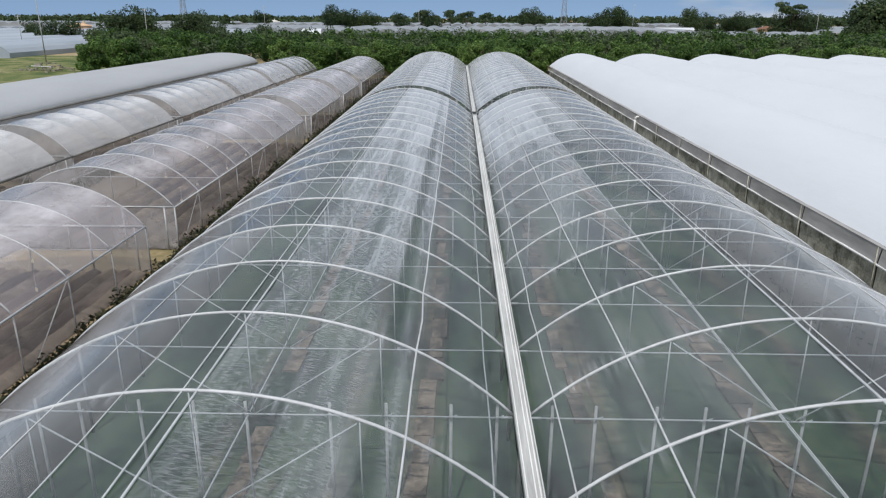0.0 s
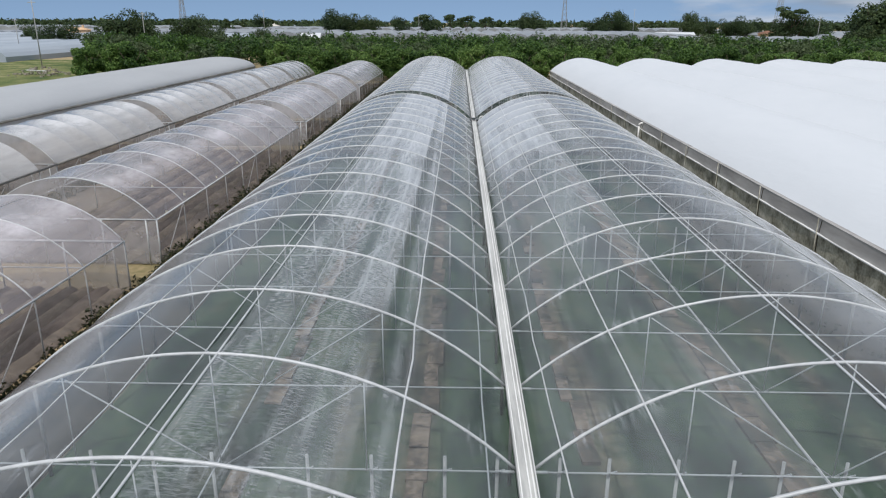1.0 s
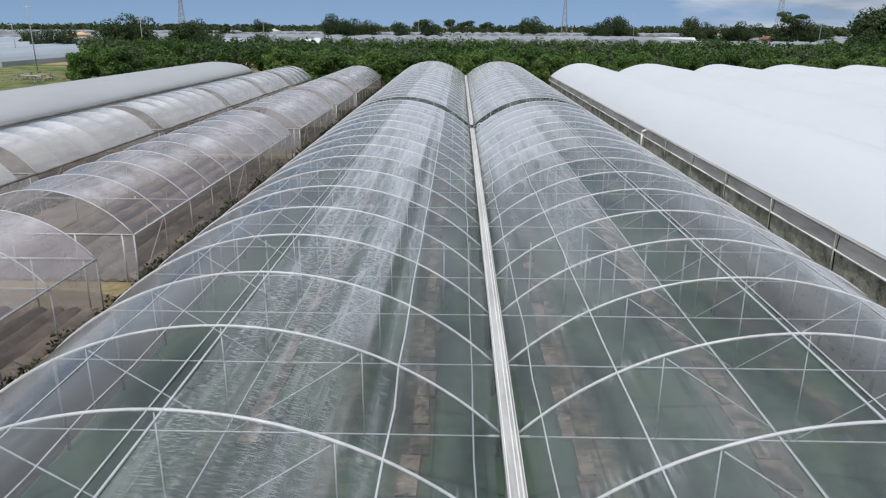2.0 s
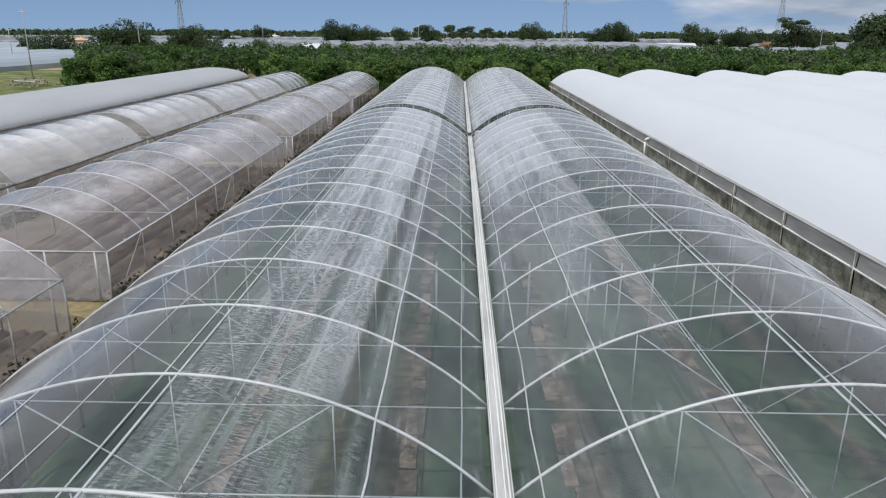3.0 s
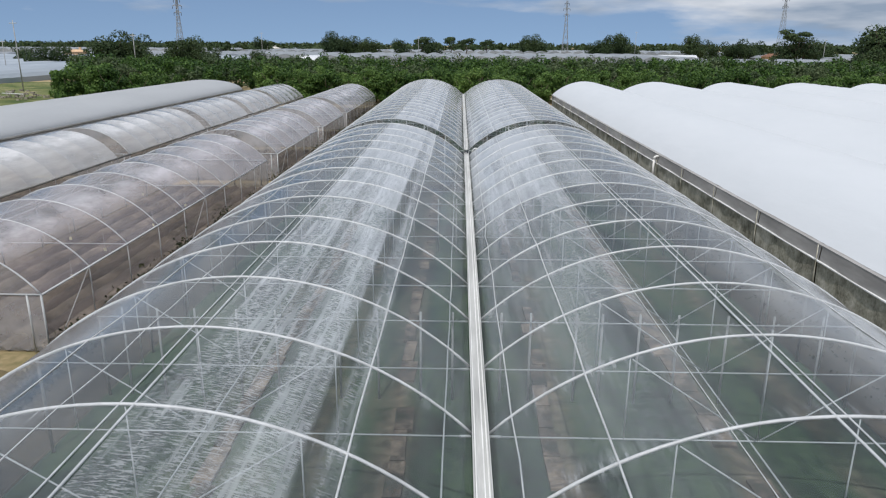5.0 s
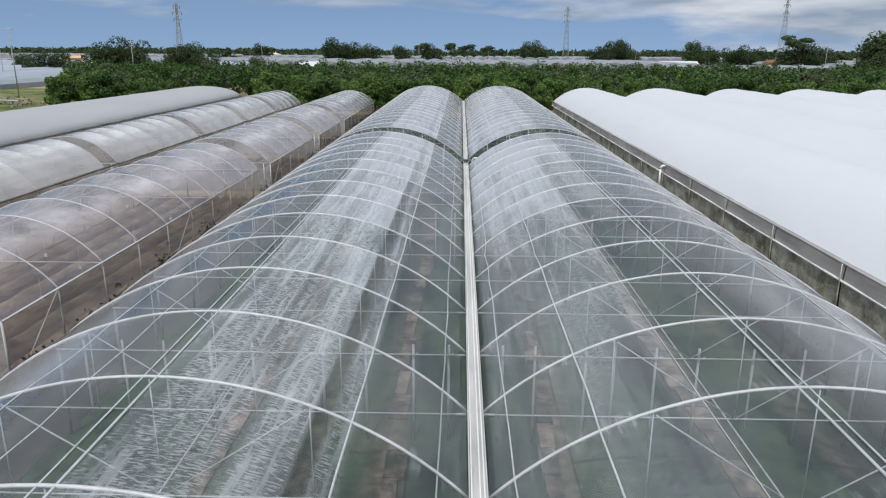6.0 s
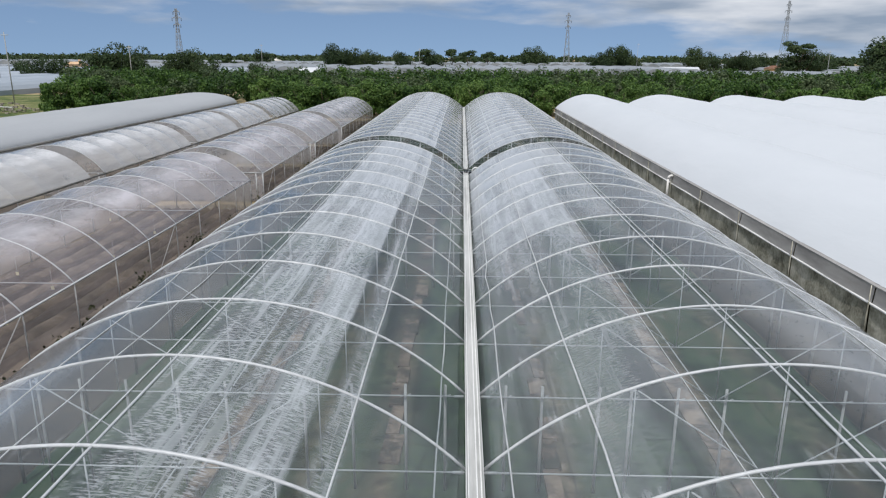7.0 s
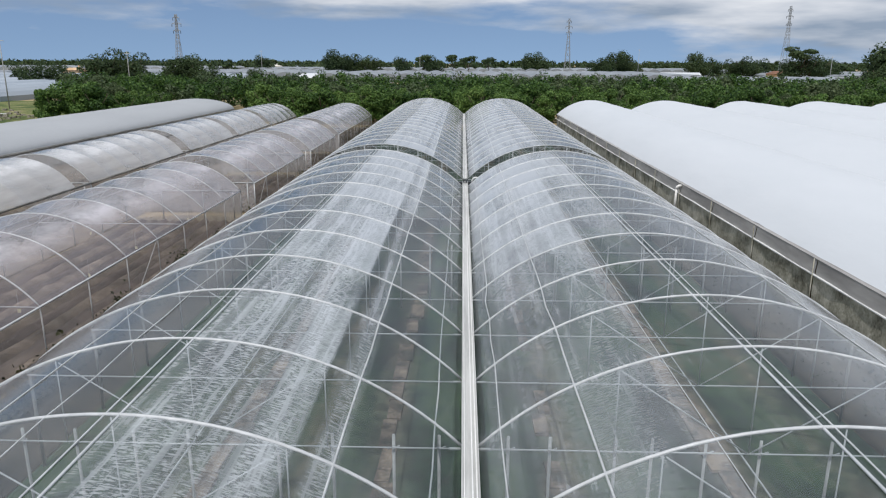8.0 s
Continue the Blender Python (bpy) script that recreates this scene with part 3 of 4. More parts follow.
def build_outlet():
    """Dark clamp and pale hoses where the first gutter ends."""
    t = thing("gutter_outlet", (0, 38.62, 2.2), "black clamp with pale looped hoses at the gutter end", "pipe fitting")
    part("clamp", Shape().box((-0.42, -0.10, -0.10), (0.42, 0.06, 0.06)).mesh("clamp", GLASS_DARK), t)
    part("collar", Shape().tube([(0, 0.02, -0.9), (0, 0.02, 0.16)], 0.13, 10).mesh("collar", GLASS_DARK, True), t)
    for dx in (0.35, 0.52):
        loop = [(dx - 0.2 * math.cos(a) + 0.2, -0.2 - 0.02 * a, 0.05 + 0.26 * math.sin(a)) for a in np.linspace(0, math.pi, 9)]
        part("hose", Shape().tube(loop, 0.045, 8).mesh("hose", RAIL, True), t)
    return t


build_outlet()

# ---- inside the film house: floor, paths, stakes ----
def build_inside():
    rng = np.random.default_rng(8)
    for first, last in ((-15.0, 37.6), (39.9, 90.2)):
        n = int((last - first) / 1.0)
        s = Shape().grid([[(x, first + (last - first) * j / n, 0.03 + 0.05 * rng.random()) for x in np.linspace(-9.05, 9.05, 26)] for j in range(n + 1)])
        whole("floor", s, WEED_FLOOR, "weedy dark soil floor inside the greenhouse", "soil", "structure", True)
    s = Shape().grid([[(x, y, 0.015 + 0.04 * rng.random()) for x in np.linspace(-9.1, 9.1, 24)] for y in np.linspace(37.5, 40.0, 5)])
    whole("gap_soil", s, SHADED_SOIL, "dark soil in the gap between two greenhouses, shade painted in", "soil", "structure", True)
    for x0, x1 in ((-21.7, -18.15), (-33.3, -28.1)):
        s = Shape().grid([[(x, -10 + 2 * j, 0.015 + 0.05 * rng.random()) for x in np.linspace(x0, x1, 7)] for j in range(52)])
        whole("earth_strip", s, SAND, "bare sandy earth strip between two tunnels", "soil", "structure", True)
    for x0, x1 in ((-11.8, -9.1), (9.1, 11.75)):
        n = 110
        s = Shape().grid([[(x, -15 + j, 0.012 + 0.04 * rng.random()) for x in np.linspace(x0, x1, 7)] for j in range(n)])
        whole("alley", s, SHADED_SOIL, "dark soil in the narrow alley between greenhouses, shade painted in", "soil", "structure", True)


build_inside()


def build_stakes():
    s = Shape().tube([(0, 0, -0.1), (0, 0, 2.34)], 0.028, 6)
    me = s.mesh("stake", STAKE, True)
    knot = Shape().tube([(-0.09, 0, 2.10), (-0.02, -0.05, 2.16), (0.05, 0.02, 2.12), (0.10, -0.03, 2.18)], 0.012, 5).mesh("wire_tie", STEEL_IN)
    rng = np.random.default_rng(2)
    xs = (-8.4, -7.6, -6.62, -5.65, -4.75, -3.3, -2.27, -1.23, -0.49, 0.6, 1.34, 2.36, 3.09, 3.85, 4.75, 6.0, 7.0, 8.1)
    for y in (-12.5, 0.0, 12.5, 25.0, 50.0, 62.5, 75.0):
        for x in xs:
            st = thing("stake", (x + rng.normal(0, 0.04), y + 0.07, 0), "thin grey stake tied to the greenhouse tie bar", "stake", "crop stakes")
            part("shaft", me, st)
            part("wire_tie", knot, st, (0, -0.04, 0), "twisted wire tie")


build_stakes()


def build_slab_paths():
    """Worn tan slabs laid end to end along the bays, some sunk under weeds."""
    rng = np.random.default_rng(23)
    slab = Shape().box((-0.5, -0.5, -0.04), (0.5, 0.5, 0.04)).mesh("slab", SLAB)
    for x, w in ((-5.3, 0.40), (-1.70, 0.40), (1.74, 0.36), (5.5, 0.52)):
        path = thing("slab_path", (x, 0, 0), "narrow worn path of tan slabs inside the greenhouse", "path", "slab paths", "structure")
        y = -3.0
        while y < 36.0:
            length = rng.uniform(0.95, 1.35)
            if rng.random() < 0.84:
                s = part("slab", slab, path, (rng.normal(0, 0.05) + 0.10 * math.sin(y * 0.35 + x), y + length / 2, 0.085 + 0.008 * rng.random()))
                s.scale, s.rotation_euler[2] = (w * rng.uniform(0.75, 1.1), length - 0.05, 1), rng.normal(0, 0.02)
            y += length


build_slab_paths()


# ---- tunnels to the west ----
def build_tunnel(x0, y0, y1, half, wall, rise, label, roof_mat, side_mat, seed, rail=(0.03, STEEL), cover=0.012, rail_on=0.0):
    """One film tunnel on low walls. x0 is its east wall."""
    cx = x0 - half
    t = thing("tunnel", (cx, y0, 0), label, "greenhouse", "film tunnels")
    n = max(1, round((y1 - y0) / STEP))
    step = (y1 - y0) / n
    arch = Shape().tube([(x, 0, z) for x, z in arc(half, wall, rise, 26)], 0.024, 7).mesh("arch", STEEL, True)
    post = Shape().tube([(0, 0, -0.05), (0, 0, wall)], 0.023, 6).mesh("post", STEEL_IN, True)
    tie = Shape().tube([(-half, 0, wall - 0.02), (half, 0, wall - 0.02)], 0.02, 6).mesh("tie_bar", STEEL_IN, True)
    panels = [roof_panel(half, wall, rise, 0, step, roof_mat, "film_panel", 24, 6, 0.045 + 0.02 * i, seed + i, cover, 0.010) for i in range(3)]
    rng = np.random.default_rng(seed)
    for k in range(n + 1):
        part("arch", arch, t, (0, k * step, 0))
        for sx in (-1, 1):
            part("post", post, t, (sx * half, k * step, 0))
        if (k in (0, n) or k % 4 == 2):
            part("tie_bar", tie, t, (0, k * step, 0))
        if k < n:
            part("film_panel", panels[int(rng.integers(3))], t, (0, k * step, 0))
    length = y1 - y0
    for sx in (-1, 1):
        m = 2 * n
        rows = [[(sx * (half + 0.03 + 0.03 * math.sin(2.3 * j + zz * 3)), length * j / m, zz) for j in range(m + 1)] for zz in (0.05, 0.5, 1.0, wall - 0.03)]
        part("side_film", Shape().grid(rows).mesh("side_film", side_mat, True), t)
        part("eave_rail", Shape().tube([(sx * (half + 0.02), 0, wall), (sx * (half + 0.02), length + rail_on, wall)], rail[0], 6).mesh("eave_rail", rail[1], True), t)
    part("ridge_pipe", Shape().tube([(0, 0, wall + rise - 0.13), (0, length, wall + rise - 0.13)], 0.02, 6).mesh("ridge_pipe", STEEL_IN, True), t)
    for y in (-0.02, length + 0.02):
        part("gable_film", gable_panel(half, wall, rise, 0.05, FILM_GABLE, "gable_film"), t, (0, y, 0))
        part("gable_bar", Shape().tube([(-half, 0, wall), (half, 0, wall)], 0.028, 6).mesh("gable_bar", STEEL, True), t, (0, y, 0))
        for x in (-half, -1.1, 1.1, half - 0.4, half):
            part("gable_post", Shape().tube([(x, 0, -0.05), (x, 0, wall)], 0.03, 6).mesh("gable_post", STEEL_IN, True), t, (0, y, 0))
    # side braces
    for k in range(1, n, 4):
        part("brace", Shape().tube([(half - 0.03, k * step, wall - 0.05), (half - 0.06, (k - 0.75) * step, 0.1)], 0.018, 6).mesh("brace", STEEL_IN, True), t)
    return t


A = "hazy lavender-grey film tunnel on low posts with earth beds inside"
WEST_ROW = ((-15.1, 12.4), (15.0, 38.15), (40.7, 53.3), (55.75, 66.2), (68.4, 92.5))
PALE_ROW = ((0.0, 24.6), (26.2, 40.1), (41.8, 55.7), (57.3, 68.0), (69.6, 79.8), (81.4, 93.5))
for i, (y0, y1) in enumerate(WEST_ROW):
    build_tunnel(-11.87, y0, y1, 3.12, 1.73, 1.52, A, FILM_TUNNEL, FILM_WALL, 20 + i)
for i, (y0, y1) in enumerate(PALE_ROW):
    build_tunnel(-21.8, y0, y1, 3.12, 1.45, 1.66, "milky pale grey film tunnel with wrinkled roof", FILM_PALE, FILM_WALL, 40 + i, (0.06, MOULD_RAIL), 0.034, PALE_ROW[i + 1][0] - y1 if i < 5 else 0.0)


def build_net_tunnel():
    half, wall, rise, y0, y1 = 5.4, 1.62, 1.48, 10.0, 104.5
    t = thing("net_tunnel", (-38.85, y0, 0), "long tunnel clad in pale grey shade net", "greenhouse", "film tunnels")
    n = 36
    rows = []
    hoop = [(-half * math.cos(math.pi * i / 28), wall + rise * math.sin(math.pi * i / 28)) for i in range(29)]
    for j in range(n * 2 + 1):
        v = abs(math.sin(math.pi * j / 2))
        rows.append([(x, (y1 - y0) * j / (n * 2), z - 0.03 * v) for x, z in hoop])
    part("net_roof", Shape().grid(rows).mesh("net_roof", NET, True), t)
    for sx in (-1, 1):
        part("side_net", Shape().grid([[(sx * half, y, z) for y in np.linspace(0, y1 - y0, 40)] for z in (0.02, wall)]).mesh("side_net", NET), t)
        part("eave_rail", Shape().tube([(sx * (half + 0.04), 0, wall), (sx * (half + 0.04), y1 - y0, wall)], 0.10, 6).mesh("eave_rail", MOULD_RAIL), t, (0, 0, 0), "dark grey rail along the eave")
    part("gable_net", Shape().grid([[(x, 0, 0.02) for x, z in hoop], [(x, 0, z) for x, z in hoop]]).mesh("gable_net", NET), t, (0, y1 - y0, 0))


build_net_tunnel()


def build_beds():
    rng = np.random.default_rng(4)
    for x0, first, last in [(-11.9, a, b) for a, b in WEST_ROW] + [(-21.8, a, b) for a, b in PALE_ROW]:
        n = int((last - first) / 0.6)
        for i in range(11):
            cx = x0 - 0.38 - 0.545 * i
            rows = []
            for j in range(n + 1):
                y = first + (last - first) * j / n
                c = cx + 0.025 * rng.normal()
                rows.append([(c - 0.29, y, 0.02), (c - 0.12, y, 0.14 + 0.025 * rng.normal()), (c + 0.11, y, 0.15 + 0.025 * rng.normal()), (c + 0.28, y, 0.02)])
            whole("earth_bed", Shape().grid(rows), SOIL if i % 2 else SAND, "raised dark earth bed inside the tunnel" if i % 2 else "raised sandy earth bed inside the tunnel", "earth bed", "structure", True)


build_beds()


# ---- white house to the east ----
def build_white_house():
    x0, wall, rise, y0, y1 = 11.95, 2.0, 1.75, -20.0, 93.0
    t = thing("greenhouse", (x0, y0, 0), "large whitewashed film greenhouse with arched bays", "greenhouse", "film greenhouses")
    n, at = 45, 0.0
    rng = np.random.default_rng(9)
    for bay in (8.5, 10.3, 8.7, 10.3, 8.7, 10.3, 8.7, 10.3):
        half, rows = bay / 2, []
        for j in range(n * 2 + 1):
            v = j % 2
            rows.append([(x + half, (y1 - y0) * j / (n * 2), z + 0.012 * rng.normal()) for x, z in arc(half, wall, rise, 22, -0.03 * v)])
        part("roof_bay", Shape().grid(rows).mesh("roof_bay", WHITE, True), t, (at, 0, 0))
        if at:
            part("valley_gutter", Shape().box((-0.12, 0, wall - 0.08), (0.12, y1 - y0, wall + 0.02)).mesh("valley_gutter", RAIL), t, (at, 0, 0))
        part("gable_film", gable_panel(half, wall, rise, 0.02, WHITE, "gable_film"), t, (at + half, y1 - y0, 0))
        at += bay
    length = y1 - y0
    # west wall: grey flap above a white rail, stained sheet below, posts every two arches
    for j in range(int(length / 5)):
        ya, yb = 5 * j + 0.03, 5 * j + 4.97
        flap = [[(-0.20 + 0.12 * (z - 1.46) + 0.05 * math.sin(k * 0.7 + j) * (wall - z), ya + (yb - ya) * k / 10, z) for k in range(11)] for z in (1.46, 1.7, 1.97)]
        part("flap", Shape().grid(flap).mesh("flap", FLAP, True), t)
        sheet = [[(-0.21 + 0.02 * math.sin(k * 1.3 + 2 * z + j), ya + (yb - ya) * k / 10, z) for k in range(11)] for z in (0.0, 0.5, 1.0, 1.44)]
        part("wall_sheet", Shape().grid(sheet).mesh("wall_sheet", CONCRETE, True), t)
    post = Shape().tube([(0, 0, 0), (0, 0, 2.02)], 0.016, 6).mesh("post", CONCRETE, True)
    for j in range(int(length / 5) + 1):
        part("post", post, t, (-0.27, 5.0 * j, 0))
    part("rail", Shape().box((-0.262, 0, 1.435), (-0.18, length, 1.475)).mesh("rail", RAIL), t, (0, 0, 0), "white horizontal rail")
    part("eave_board", Shape().box((-0.15, 0, 1.955), (0.03, length, 1.99)).mesh("eave_board", FLAP), t)
    part("top_rail", Shape().tube([(0.02, 0, 1.985), (0.02, length, 1.985)], 0.022, 6).mesh("top_rail", FLAP), t)
    return t


build_white_house()


def build_drain_pipe():
    t = thing("drain_pipe", (11.5, 39.95, 0), "white plastic drain pipe with an elbow beside the stained wall", "pipe")
    part("riser", Shape().tube([(0, 0, 0.45), (0, 0, 1.75)], 0.062, 10).mesh("riser", PVC, True), t)
    part("lower_pipe", Shape().tube([(0.02, 0, -0.05), (0.02, 0, 0.5)], 0.055, 10).mesh("lower_pipe", RUST_PIPE, True), t, (0, 0, 0), "reddish pipe below the elbow")
    part("elbow", Shape().tube([(0, 0, 1.72), (0.03, 0, 1.84), (0.12, 0, 1.90), (0.26, 0, 1.90)], 0.072, 10).mesh("elbow", PVC, True), t)
    return t


build_drain_pipe()


# ---- trees ----
def crown_shape(rng, count, radii, leaf, blobs, base, lobe=(0.26, 0.46)):
    """Leaf sprays on the skins of several overlapping lobes."""
    rx, ry, rz = radii
    places, normals, sizes = [], [], []
    lobes = []
    for _ in range(blobs):
        a, h = rng.uniform(0, 2 * math.pi), rng.uniform(0.0, 1.0)
        d = rng.uniform(0.15, 0.78 - 0.6 * lobe[0])
        lobes.append((rx * d * math.cos(a), ry * d * math.sin(a), base + rz * (0.25 + 1.45 * h * (1 - 0.35 * d)), rng.uniform(*lobe)))
    for _ in range(count):
        x, y, z, s = lobes[int(rng.integers(len(lobes)))]
        n = rng.normal(size=3)
        n /= np.linalg.norm(n)
        k = s * rng.uniform(0.72, 1.15)
        places.append((x + n[0] * rx * k, y + n[1] * ry * k, max(0.25, z + n[2] * rz * k)))
        normals.append(n * 0.8 + rng.normal(size=3) * 0.5 + (0, 0, 0.35))
        sizes.append(leaf * rng.uniform(0.6, 1.4))
    return places, normals, sizes


def tree_meshes(seed, height, width, count, leaf, leaf_mat, blobs=9, bare=0.25, flat=1.0, lobe=(0.26, 0.46)):
    rng = np.random.default_rng(seed)
    trunk = Shape().tube([(0, 0, -0.1), (0.05, 0.02, height * 0.25), (0.02, 0.08, height * 0.55)], 0.035 * height * 0.6, 7, 0.5).mesh("trunk", BARK, True)
    limbs = []
    for i in range(4):
        a = i * 1.6 + rng.uniform(0, 1)
        limbs.append(Shape().tube([(0.03, 0.03, height * (0.22 + 0.06 * i)), (math.cos(a) * width * 0.16, math.sin(a) * width * 0.16, height * 0.5), (math.cos(a) * width * 0.3, math.sin(a) * width * 0.3, height * 0.72)], 0.012 * height, 5, 0.4).mesh("limb", BARK, True))
    rz = height * (1 - bare) / 2 * flat
    p, n, s = crown_shape(rng, count, (width / 2 * 1.15, width / 2 * 1.15, rz), leaf, blobs, height * bare if flat == 1.0 else height - 2.1 * rz, lobe)
    crown = Shape().leaves(p, n, s, rng).mesh("crown", leaf_mat)
    return trunk, limbs, crown


def plant_tree(meshes, place, turn, size, label, category="tree", group="", name="tree"):
    trunk, limbs, crown = meshes
    t = thing(name, place, label, category, group)
    t.rotation_euler[2], t.scale = turn, (size, size, size)
    part("trunk", trunk, t)
    for l in limbs:
        part("limb", l, t)
    part("crown", crown, t)
    return t


def build_orchard():
    rng = np.random.default_rng(12)
    kinds = [tree_meshes(100 + i, 5.0, 4.8, 4600, 0.15, LEAF if i < 4 else LEAF_GREY, 20, 0.06, lobe=(0.16, 0.32)) for i in range(6)]
    for row, y in enumerate((99.5, 104.0, 108.5)):
        x0 = -0.572 * (y - 2) + 2.2
        for k in range(44):
            x = x0 + k * 3.1 + rng.normal(0, 0.3)
            at_tunnel = -45.5 < x < (-28.5, -30.5, -33.0)[row]
            kind = kinds[int(rng.integers(6))] if row == 2 else kinds[int(rng.integers(4))]
            if at_tunnel:
                continue
            plant_tree(kind, (x, y + rng.normal(0, 0.35), 0), rng.uniform(0, 6.28), rng.uniform(0.82, 1.14) + 0.02 * row, "leafy green orchard tree in a dense row", "tree", "orchard trees", "orchard_tree")
    plant_tree(kinds[0], (-53.5, 101.0, 0), 0.4, 1.3, "taller leafy green orchard tree at the end of the rows", "tree", "orchard trees", "orchard_tree")
    plant_tree(kinds[2], (-57.0, 106.0, 0), 2.4, 1.25, "taller leafy green orchard tree at the end of the rows", "tree", "orchard trees", "orchard_tree")
    plant_tree(kinds[1], (-60.0, 104.0, 0), 1.1, 1.12, "taller leafy green orchard tree at the end of the rows", "tree", "orchard trees", "orchard_tree")
    plant_tree(kinds[3], (-57.0, 99.0, 0), 3.0, 1.0, "leafy green orchard tree at the end of the rows", "tree", "orchard trees", "orchard_tree")
    # the rows behind, seen only from above
    s, g = Shape(), Shape()
    for row in range(9):
        y = 113.0 + 4.6 * row
        for k in range(54):
            x = -0.572 * (y - 2) + 2.5 + k * 3.5 + rng.normal(0, 0.4)
            p, n, z = crown_shape(rng, 400, (2.5, 2.5, 2.4), 0.25, 7, 1.0 + 0.1 * row + rng.uniform(-0.3, 0.4))
            (s if rng.random() < 0.72 else g).leaves([(a + x, b + y, c) for a, b, c in p], n, z, rng)
    whole("orchard", s, LEAF, "dense green orchard crowns in rows", "orchard", "stuff")
    whole("orchard", g, LEAF_GREY, "grey-green olive crowns among the orchard rows", "orchard", "stuff")


build_orchard()


# ---- distance ----
def far_place(px, distance):
    """East of the axis by the bearing px (in thousandths) at that distance."""
    return px * 0.001 * distance


def build_far_trees():
    rng = np.random.default_rng(31)
    oak = [tree_meshes(200 + i, 9.0, 8.4, 3600, 0.24, LEAF_DARK, 14, 0.12) for i in range(3)]
    pine = [tree_meshes(220 + i, 11.0, 9.0, 1600, 0.32, LEAF_DARK, 9, 0.45, 0.62) for i in range(3)]
    # bearing, distance, height, kind
    table = (
        (-497, 172, 12.2, 0), (-476, 178, 11.4, 0), (-508, 170, 9.6, 0), (-456, 230, 12.0, 0), (-602, 210, 8.5, 0), (-570, 215, 8.6, 0), (-625, 240, 8.5, 0),
        (-402, 235, 10.6, 0), (-387, 240, 11.8, 0), (-373, 238, 9.8, 0), (-352, 225, 8.0, 0),
        (-292, 190, 7.4, 0), (-282, 500, 14.0, 0), (-276, 505, 12.5, 0), (-184, 430, 17.0, 0), (-170, 440, 16.0, 0), (-155, 450, 14.5, 0), (-140, 450, 14.0, 0), (-124, 455, 13.5, 0),
        (-84, 420, 12.5, 0), (-55, 430, 13.5, 1), (-40, 430, 13.5, 0), (-14, 430, 13.5, 1), (7, 425, 13.0, 1), (35, 430, 12.0, 1),
        (88, 500, 16.0, 0), (98, 500, 17.0, 0), (110, 500, 14.0, 0), (182, 430, 12.0, 0), (196, 430, 14.0, 0), (209, 425, 17.0, 0), (222, 430, 15.0, 0), (236, 440, 11.0, 0),
        (316, 420, 16.0, 0), (330, 440, 13.0, 0), (346, 400, 11.5, 0), (368, 380, 11.5, 0), (382, 375, 13.0, 0), (396, 380, 11.0, 0), (408, 390, 12.0, 0),
        (446, 300, 12.5, 0), (460, 300, 16.0, 1), (472, 300, 13.0, 0), (486, 310, 13.0, 0), (498, 330, 12.0, 0),
        (570, 200, 14.8, 0), (584, 195, 17.2, 0), (598, 195, 17.8, 0), (556, 205, 9.0, 0), (604, 205, 15.0, 0), (570, 190, 9.5, 0),
    )
    for b, d, h, k in table:
        kinds, tall = (pine, 11.0) if k else (oak, 9.0)
        plant_tree(kinds[int(rng.integers(3))], (far_place(b, d), d, 0), rng.uniform(0, 6.28), h / tall, "dark umbrella pine standing among far fields" if k else "dark broad-leaved tree standing among far fields", "tree", "far trees", "umbrella_pine" if k else "tree")
    s = Shape()
    for i in range(1000):
        d = rng.uniform(560, 1500)
        x = rng.uniform(-0.75, 0.75) * d
        h = rng.uniform(5, 9.5) + d * 0.004
        p, n, z = crown_shape(rng, 46, (h * 0.8, h * 0.8, h * 0.45), h * 0.18, 4, 0.2)
        s.leaves([(a + x, b + d, c) for a, b, c in p], n, z, rng)
    whole("far_woods", s, LEAF_DARK, "low dark line of woods on the horizon", "woods", "stuff")


build_far_trees()


def build_far_house(x, y, width, depth, bay, wall, rise, turn, label, cover=None):
    """A far multi-bay film house; bays run along its depth."""
    t = thing("greenhouse", (x, y, 0), label, "greenhouse", "far greenhouses")
    t.rotation_euler[2] = radians(turn)
    n = max(1, int(width / bay))
    rows = []
    prof = []
    for b in range(n):
        prof += [(b * bay + bay / 2 + xx, zz) for xx, zz in arc(bay / 2, wall, rise, 8)]
    m = max(2, int(depth / 25))
    part("roof", Shape().grid([[(xx, depth * j / m, zz) for xx, zz in prof] for j in range(m + 1)]).mesh("roof", cover or FAR_FILM), t)
    part("front_wall", Shape().grid([[(xx, 0, 0) for xx, zz in prof], [(xx, 0, zz) for xx, zz in prof]]).mesh("front_wall", cover or FAR_FILM), t)
    for xx in (0, n * bay):
        part("side_wall", Shape().grid([[(xx, 0, 0), (xx, depth, 0)], [(xx, 0, wall), (xx, depth, wall)]]).mesh("side_wall", cover or FAR_FILM), t)
    return t


FAR = "wide grey film greenhouse on the far plain"
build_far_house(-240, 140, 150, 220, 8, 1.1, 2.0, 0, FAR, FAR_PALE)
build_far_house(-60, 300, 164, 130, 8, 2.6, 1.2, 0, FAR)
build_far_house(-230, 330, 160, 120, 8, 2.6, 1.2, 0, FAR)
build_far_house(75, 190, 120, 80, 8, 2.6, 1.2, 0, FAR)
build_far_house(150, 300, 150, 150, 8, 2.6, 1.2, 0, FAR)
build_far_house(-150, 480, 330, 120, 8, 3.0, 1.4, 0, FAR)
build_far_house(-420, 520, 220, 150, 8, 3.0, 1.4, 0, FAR)


